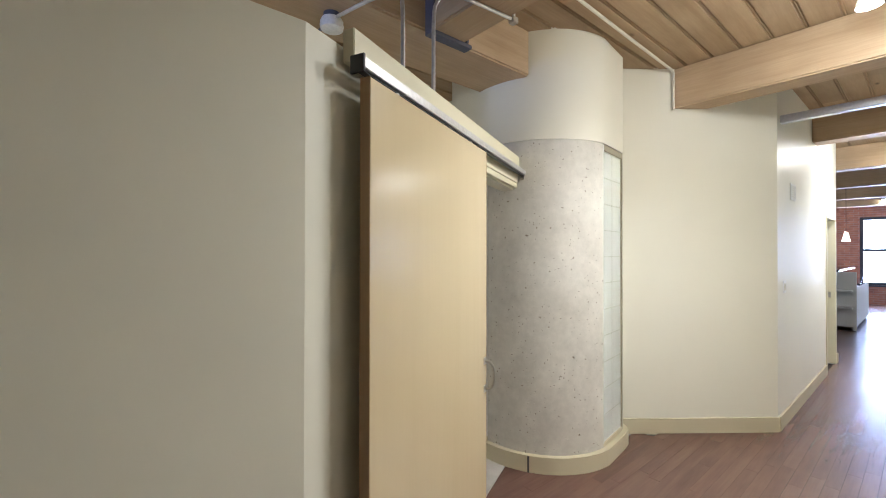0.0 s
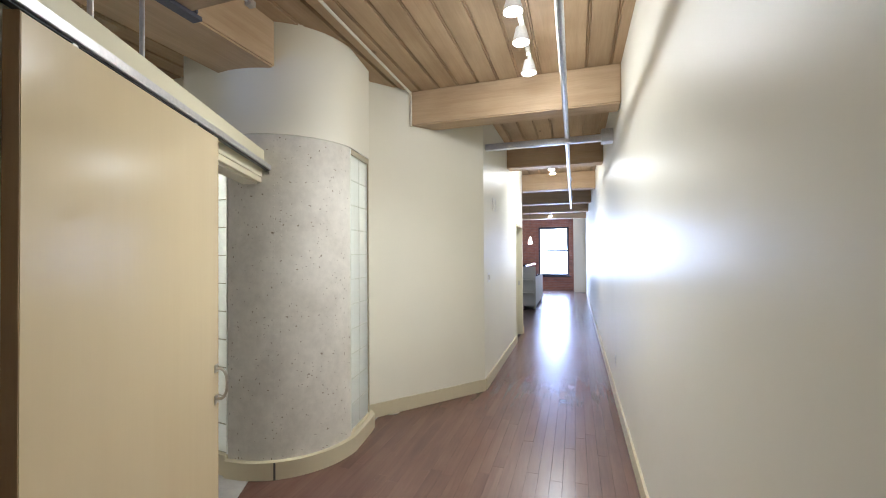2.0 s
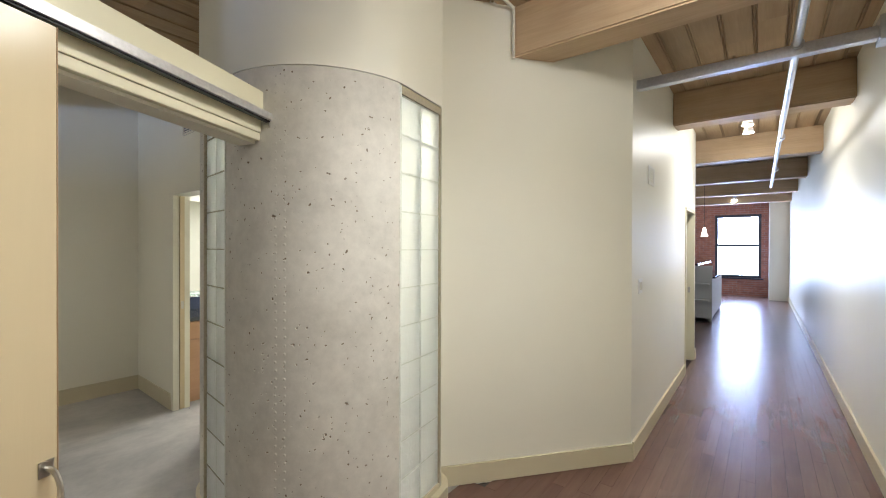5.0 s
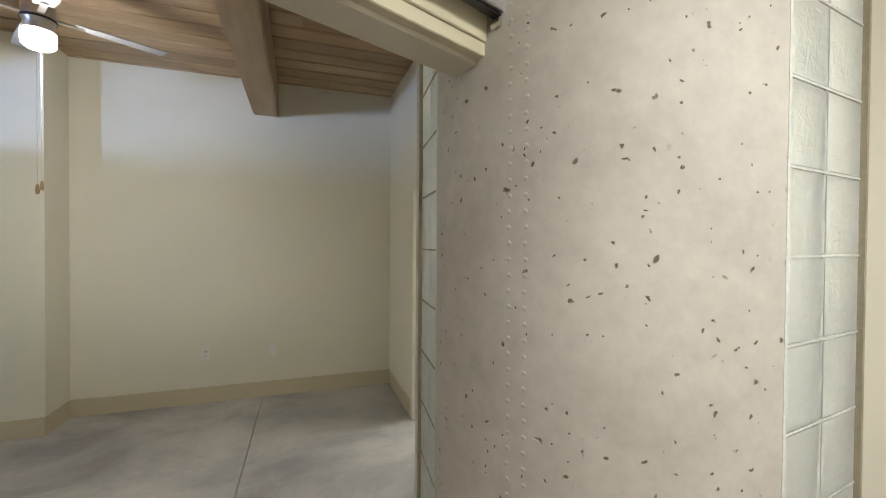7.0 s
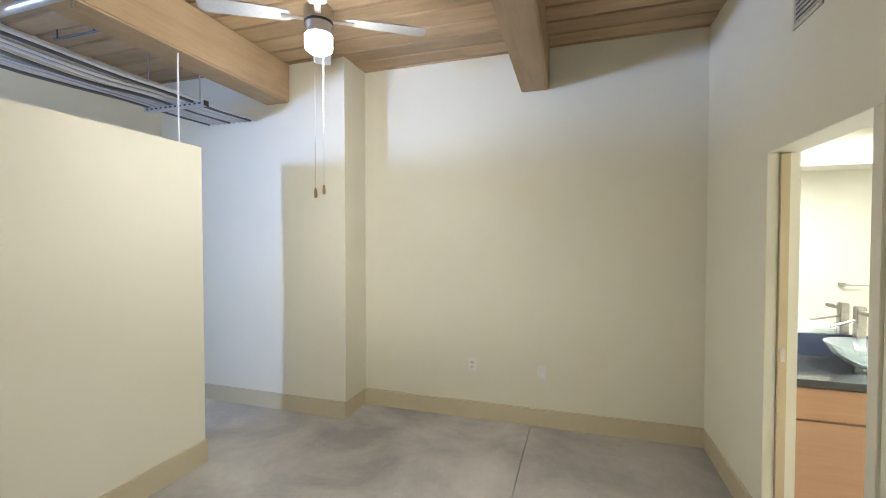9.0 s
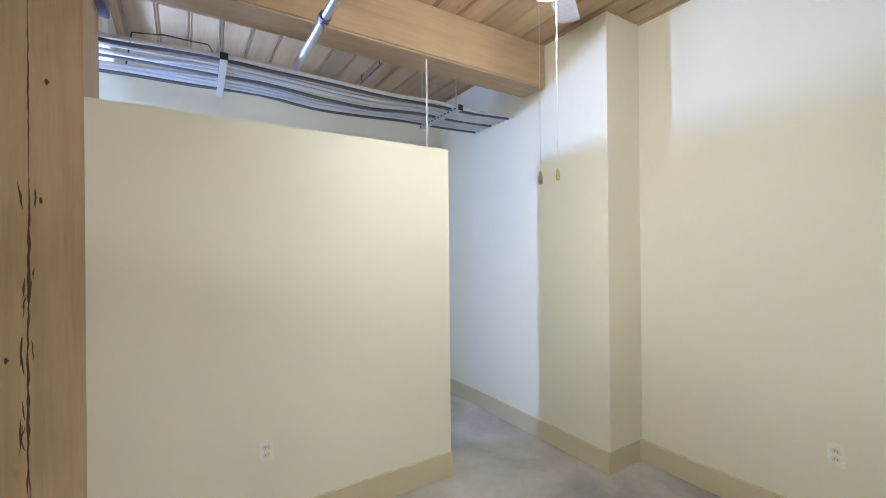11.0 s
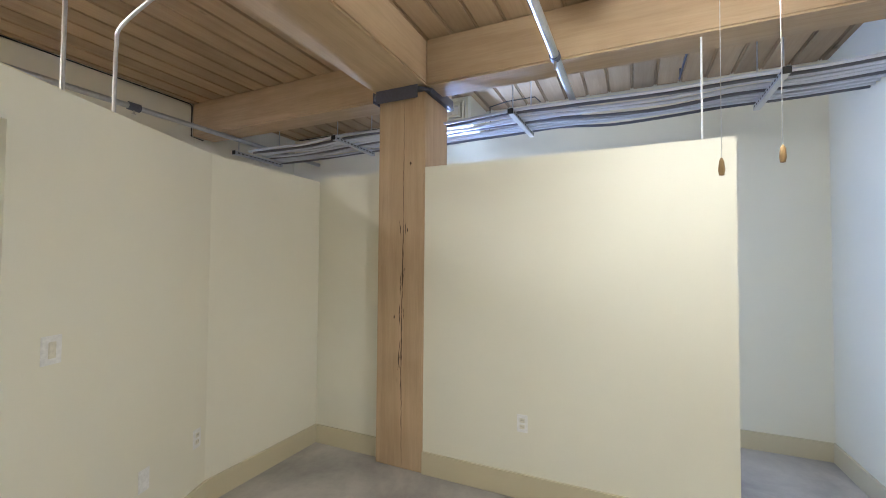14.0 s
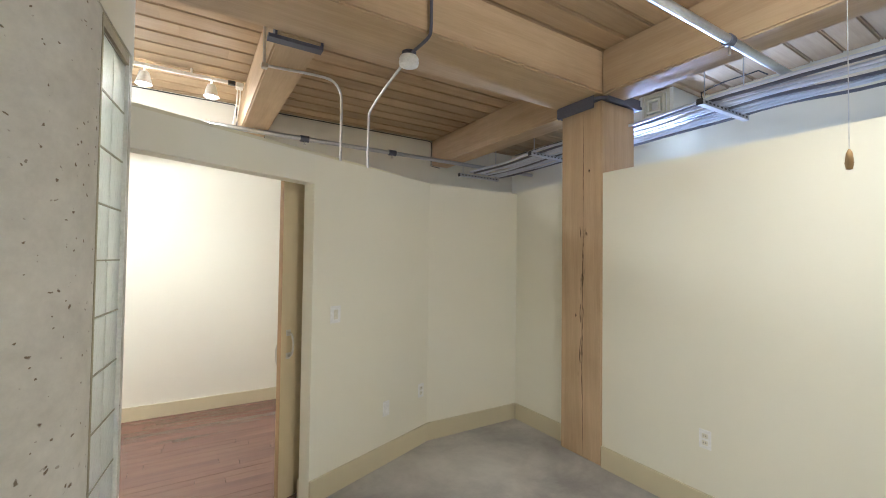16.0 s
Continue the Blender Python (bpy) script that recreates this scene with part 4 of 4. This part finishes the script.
part("line", tube(bmesh.new(), [(3.9, SOUTH + 0.012, 3.222), (2.89, SOUTH + 0.012, 3.222), (2.865, SOUTH + 0.012, 3.2), (2.865, SOUTH + 0.012, 2.88), (2.85, SOUTH + 0.012, 2.868), (2.60, SOUTH + 0.012, 2.868), (2.585, SOUTH + 0.012, 2.88), (2.585, SOUTH + 0.012, 3.2), (2.56, SOUTH + 0.012, 3.222), (0.46, SOUTH + 0.012, 3.222), (0.435, SOUTH + 0.012, 3.2), (0.435, SOUTH + 0.012, 2.88), (0.30, SOUTH + 0.012, 2.868)], 0.006, 6), M_BLACK, c4)
c5 = thing("cable", "black cable looped on the wall behind the tray", "cable")
part("line", tube(bmesh.new(), [(WEST + 0.012, 0.75, 3.222), (WEST + 0.012, 3.04, 3.222), (WEST + 0.03, 3.05, 3.0), (WEST + 0.03, 3.53, 2.94), (WEST + 0.05, 3.56, 3.05), (-0.86, 3.60, 3.205), (-0.80, 3.80, 3.212), (-0.79, 4.09, 3.21), (-0.86, 4.13, 3.18)], 0.006, 6), M_BLACK, c5)

# sprinkler pipe of the bedroom and of the hall
c6 = thing("sprinkler_pipe", "galvanised sprinkler pipe passing under the joist", "pipe")
part("pipe", rod(bmesh.new(), (2.2, 4.53, 2.80), (-0.40, 4.56, 2.80), 0.024, 14), M_STEEL, c6, "", True)
part("coupling", rod(bmesh.new(), (0.755, 4.545, 2.80), (0.80, 4.545, 2.80), 0.032, 14), M_CAP, c6, "", True)
part("clamp", rod(bmesh.new(), (0.77, 4.545, 2.72), (0.77, 4.545, 2.775), 0.008), M_NICKEL, c6, "", True)
c7 = thing("sprinkler_pipe", "long galvanised pipe hung under the hallway joists", "pipe")
part("pipe", rod(bmesh.new(), (WEST + 0.01, 1.13, 2.85), (13.4, 1.18, 2.85), 0.024, 14), M_STEEL, c7, "", True)
for x in (5.93, 8.6, 11.0):
    part("coupling", rod(bmesh.new(), (x - 0.05, 1.15, 2.85), (x + 0.05, 1.15, 2.85), 0.033, 14), M_STEEL, c7, "", True)
for x in (2.25, 1.23):
    part("coupling", rod(bmesh.new(), (x - 0.045, 1.14, 2.85), (x + 0.045, 1.14, 2.85), 0.034, 14), M_CAP, c7, "dark pipe coupling", True)
    nz = rod(bmesh.new(), (x, 1.14, 2.79), (x, 1.14, 2.818), 0.009, 10)
    rod(nz, (x, 1.14, 2.786), (x, 1.14, 2.79), 0.018, 12)
    part("nozzle", nz, M_NICKEL, c7, "small brass-coloured sprinkler nozzle", True)
# raceway across the hall
r = thing("raceway", "grey metal raceway crossing the hallway", "raceway")
part("channel", B(5.90, 5.97, 0.80, HALL_N, 2.785, 2.855, 0.004), M_STEEL, r)
part("junction_box", B(5.86, 6.0, SOUTH, 0.80, 2.76, 2.90, 0.004), M_STEEL, r)
# small conduit on the ceiling that turns down the joist
c8 = thing("conduit", "painted conduit along the ceiling, bent down the joist", "conduit")
part("pipe", tube(bmesh.new(), curve_pts([(2.9, 2.62, 3.21), (3.8, 2.64, 3.21), (4.9, 2.66, 3.21), (5.015, 2.66, 3.205), (5.03, 2.66, 3.15), (5.03, 2.66, 3.0), (5.03, 2.66, 2.87)], 6), 0.011), M_IVORY, c8, "", True)

# rod holding the partition
t = thing("hanger_rod", "thin white rod from joist to partition top", "rod")
part("pipe", rod(bmesh.new(), (0.49, 5.33, 2.279), (0.49, 5.33, CEIL), 0.0055), M_WHITE, t, "", True)

# thin rod bracket under the ceiling beside the tray
t = thing("rod_bracket", "thin grey steel rod bracket under the ceiling boards", "bracket")
part("bar", rod(bmesh.new(), (-0.775, 5.34, 3.16), (-0.29, 5.345, 3.16), 0.008), M_CAP, t, "", True)
for x in (-0.74, -0.33):
    part("strap", rod(bmesh.new(), (x, 5.342, 3.16), (x, 5.342, CEIL), 0.006), M_CAP, t, "", True)

# ---- cable tray behind the partition ----
for i, y in enumerate((1.08, 2.42, 4.13, 5.80)):
    t = thing("trapeze_hanger", "perforated steel strut hanger under the cables", "hanger", "hangers of the cable tray")
    skew = (0.0, 0.0, -0.02, 0.0)[i]
    m = Matrix.Translation((-0.11, y, 2.72)) @ pose(0, 0, 0, 0, 0, math.degrees(skew) * 1.5)
    part("strut", box(bmesh.new(), -0.33, 0.33, -0.02, 0.02, -0.02, 0.018, 0.002, m), M_STEEL, t)
    for k in range(12):
        part("hole", box(bmesh.new(), -0.30 + 0.052 * k, -0.275 + 0.052 * k, -0.0212, 0.0212, -0.006, 0.006, 0, m), M_SLOT, t)
    part("end_cap", box(bmesh.new(), 0.33, 0.336, -0.022, 0.022, -0.022, 0.02, 0, m), M_BLACK, t)
    for x in (-0.29, 0.27):
        part("threaded_rod", rod(bmesh.new(), m @ Vector((x, 0, 0)), (m @ Vector((x, 0, 0))).xy.to_3d() + Vector((0, 0, CEIL)), 0.005, 6), M_STEEL, t)
rs = random.Random(11)
for k in range(10):
    x = -0.40 + 0.063 * k
    t = thing("armoured_cable", "grey armoured cable lying on the strut hangers", "cable", "cables on the tray")
    ctrl = [(x - 0.30, 0.80 + 0.03 * k, 2.83), (x - 0.08, 1.15, 2.754)]
    yy = 1.6
    while yy < 6.4:
        sag = 0.035 * math.sin(math.pi * ((yy - 1.0) % 1.6) / 1.6)
        ctrl.append((x + rs.uniform(-0.012, 0.012), yy, 2.752 - sag * rs.uniform(0.3, 1.3)))
        yy += 0.4
    ctrl.append((x, 6.41, 2.76))
    # every fourth cable takes the darker copy in place of shaded gaps
    part("run", tube(bmesh.new(), curve_pts(ctrl, 3), 0.0125, 6), M_CABLE if k % 4 else M_CABLE_SHADED, t, "", True)

# wooden trim frame on the wall above the post (old duct collar)
t = thing("duct_collar", "cream boxed duct end with stepped square collar", "duct")
part("duct", B(WEST, -0.56, 3.06, 3.50, 2.95, CEIL, 0.004), M_WALL, t)
for k, hh in enumerate((0.135, 0.10, 0.065)):
    bm = bmesh.new()
    for y0, y1, z0, z1 in ((-hh, hh, hh - 0.022, hh), (-hh, hh, -hh, -hh + 0.022), (-hh, -hh + 0.022, -hh + 0.022, hh - 0.022), (hh - 0.022, hh, -hh + 0.022, hh - 0.022)):
        box(bm, -0.559, -0.545 + 0.016 * k, 3.335 + y0, 3.335 + y1, 3.092 + z0, 3.092 + z1, 0.003)
    part("ring", bm, M_FASCIA, t)


# ---- track lights ----
def track_head(x, y):
    t = thing("track_light", "white track light head, lit", "track light", "track lights", at=pose(x, y, 0))
    part("stem", rod(bmesh.new(), (0, 0, 3.12), (0, 0, 3.165), 0.008, 8), M_WHITE, t)
    part("shade", lathe(bmesh.new(), [(0.02, 3.125), (0.035, 3.12), (0.05, 3.06), (0.06, 3.015), (0.056, 3.015), (0.045, 3.06), (0.02, 3.11)], 20), M_WHITE, t, "", True)
    b = part("bulb", lathe(bmesh.new(), [(0.001, 3.008), (0.03, 3.011), (0.05, 3.022), (0.04, 3.06), (0.001, 3.07)], 20), M_GLOW_BULB, t, "glowing reflector bulb", True)
    b.visible_shadow = False


for x, y in HEADS:
    track_head(x, y)
for x0, x1, y in ((3.0, 4.9, 1.42), (7.8, 9.2, 1.46), (17.1, 17.7, 1.66)):
    t = thing("light_track", "slim white light track under the ceiling", "light track", at=pose(0, 0, 0))
    ob = part("rail", B(x0, x1, y - 0.017, y + 0.017, 3.165, 3.19, 0.002) if x0 < 17 else B(17.38, 17.42, 1.2, 2.2, 3.165, 3.19, 0.002), M_WHITE, t)
    part("connector", B(x0 - 0.06, x0 - 0.001, y - 0.02, y + 0.02, 3.16, 3.195, 0.002) if x0 < 17 else B(17.37, 17.43, 2.201, 2.26, 3.16, 3.195, 0.002), M_BLACK, t)
    for k in (0.15, 0.85):
        xx, yy = (x0 + (x1 - x0) * k, y) if x0 < 17 else (17.4, 1.2 + k)
        part("mount", rod(bmesh.new(), (xx, yy, 3.19), (xx, yy, CEIL), 0.008, 8), M_WHITE, t)

t = thing("power_feed", "white track feed box with hanging cords", "power feed", at=pose(0, 0, 0))
part("box", B(2.875, 2.935, 1.38, 1.46, 3.14, 3.185, 0.004), M_WHITE, t)
for k, (dx, dy) in enumerate(((0.0, 0.0), (0.025, 0.012))):
    part("cord", tube(bmesh.new(), curve_pts([(2.895 + dx, 1.42 + dy, 3.145), (2.895 + dx, 1.36 + dy, 3.05), (2.90 + dx, 1.24 + dy, 2.95), (2.91 + dx, 1.17 + dy, 2.872)], 6), 0.006), M_WHITE, t, "", True)

# ---- kitchen counter and pendants far off ----
t = thing("kitchen_island", "grey-white island with open end shelves and dark top", "kitchen island")
part("end_panel", B(12.9, 12.94, 2.15, 2.9, 0.0, 1.2, 0.003), M_CABINET, t)
part("back_panel", B(12.94, 15.6, 2.86, 2.9, 0.0, 1.2, 0.003), M_CABINET, t)
part("body", B(12.96, 15.6, 2.16, 2.84, 0.08, 0.93, 0.003), M_CABINET, t)
part("plinth", B(12.9, 15.6, 2.2, 2.84, 0.0, 0.08), M_SLOT, t)
part("worktop", B(12.95, 15.65, 2.1, 2.86, 0.931, 0.97, 0.004), M_COUNTER, t)
part("bar_top", B(12.8, 15.65, 2.4, 3.05, 1.201, 1.24, 0.004), M_COUNTER, t, "dark raised bar top")
for z in (0.45, 0.8):
    part("shelf", B(12.72, 12.899, 2.2, 2.85, z, z + 0.03, 0.002), M_CABINET, t)
for x, y in ((14.2, 2.42), (14.2, 2.75)):
    t = thing("pendant_lamp", "small white glass pendant lamp, lit", "pendant lamp", "pendants over the island", at=pose(x, y, 0))
    part("cord", rod(bmesh.new(), (0, 0, 2.05), (0, 0, CEIL), 0.004, 6), M_BLACK, t)
    part("shade", lathe(bmesh.new(), [(0.02, 2.07), (0.03, 2.05), (0.05, 1.95), (0.075, 1.86), (0.001, 1.86)], 20), glow("pendant_glow", (1.0, 0.95, 0.85), 5.0), t, "", True)

# ---- hallway planks, last ----
def hall_span(y):
    """Where the hall floor begins and ends along x at y."""
    lo = WEST if y < 2.345 else ORIGIN.x + ((y - ORIGIN.y) + N.y * -0.125) / U.y * U.x + N.x * 0.125
    hi = FAR if y < HALL_N + 0.05 else CORNER[0] - (y - HALL_N - 0.05) * 1.345
    return lo, hi


PW = 0.083
rs = random.Random(3)
hall = setting("floor_hall", B(WEST, FAR, SOUTH, 3.3, -0.054, -0.018), M_SUB, "glossy dark reddish-brown strip wood floor", "floor")
rest = bmesh.new()
count = 0
y = SOUTH + 0.001
while y < 3.45:
    y1 = y + PW
    (a0, b0), (a1, b1) = hall_span(y), hall_span(y1)
    lo, hi = min(a0, a1), max(b0, b1)
    x = lo - rs.uniform(0, 1.2)
    while x < hi:
        xe = x + rs.uniform(0.7, 1.9)
        q = [(max(x, a0), y + 0.0003), (min(xe, b0) - 0.0012, y + 0.0003), (min(xe, b1) - 0.0012, y1 - 0.0003), (max(x, a1), y1 - 0.0003)]
        if q[1][0] > q[0][0] + 0.01 and q[2][0] > q[3][0] + 0.01:
            dz = rs.uniform(-0.0016, -0.0011)
            tilt = rs.uniform(-0.0006, 0.0006)
            bm = bmesh.new() if 1.5 < (x + xe) / 2 < 8.0 and count < 300 else rest
            lo4 = [bm.verts.new((px, py, -0.015)) for px, py in q]
            top = [bm.verts.new((px + (0.001 if i in (0, 3) else -0.001), py + (0.0004 if i < 2 else -0.0004), dz + (tilt if i < 2 else -tilt))) for i, (px, py) in enumerate(q)]
            mid = [bm.verts.new((px, py, dz - 0.0008)) for px, py in q]
            bm.faces.new(top)
            for i in range(4):
                j = (i + 1) % 4
                bm.faces.new((mid[i], mid[j], top[j], top[i]))
                bm.faces.new((lo4[i], lo4[j], mid[j], mid[i]))
            if bm is not rest:
                part("plank", bm, M_PLANK, hall)
                count += 1
        x = xe
    y = y1
yy = 3.45
while yy < 7.95:
    box(rest, 9.45, FAR, yy, yy + PW * 2 - 0.002, -0.015, -0.001)
    yy += PW * 2
box(rest, 9.45, FAR, 2.09, 3.44, -0.016, -0.008)
tagged(part("planks_rest", rest, M_PLANKS, hall), kind="stuff")
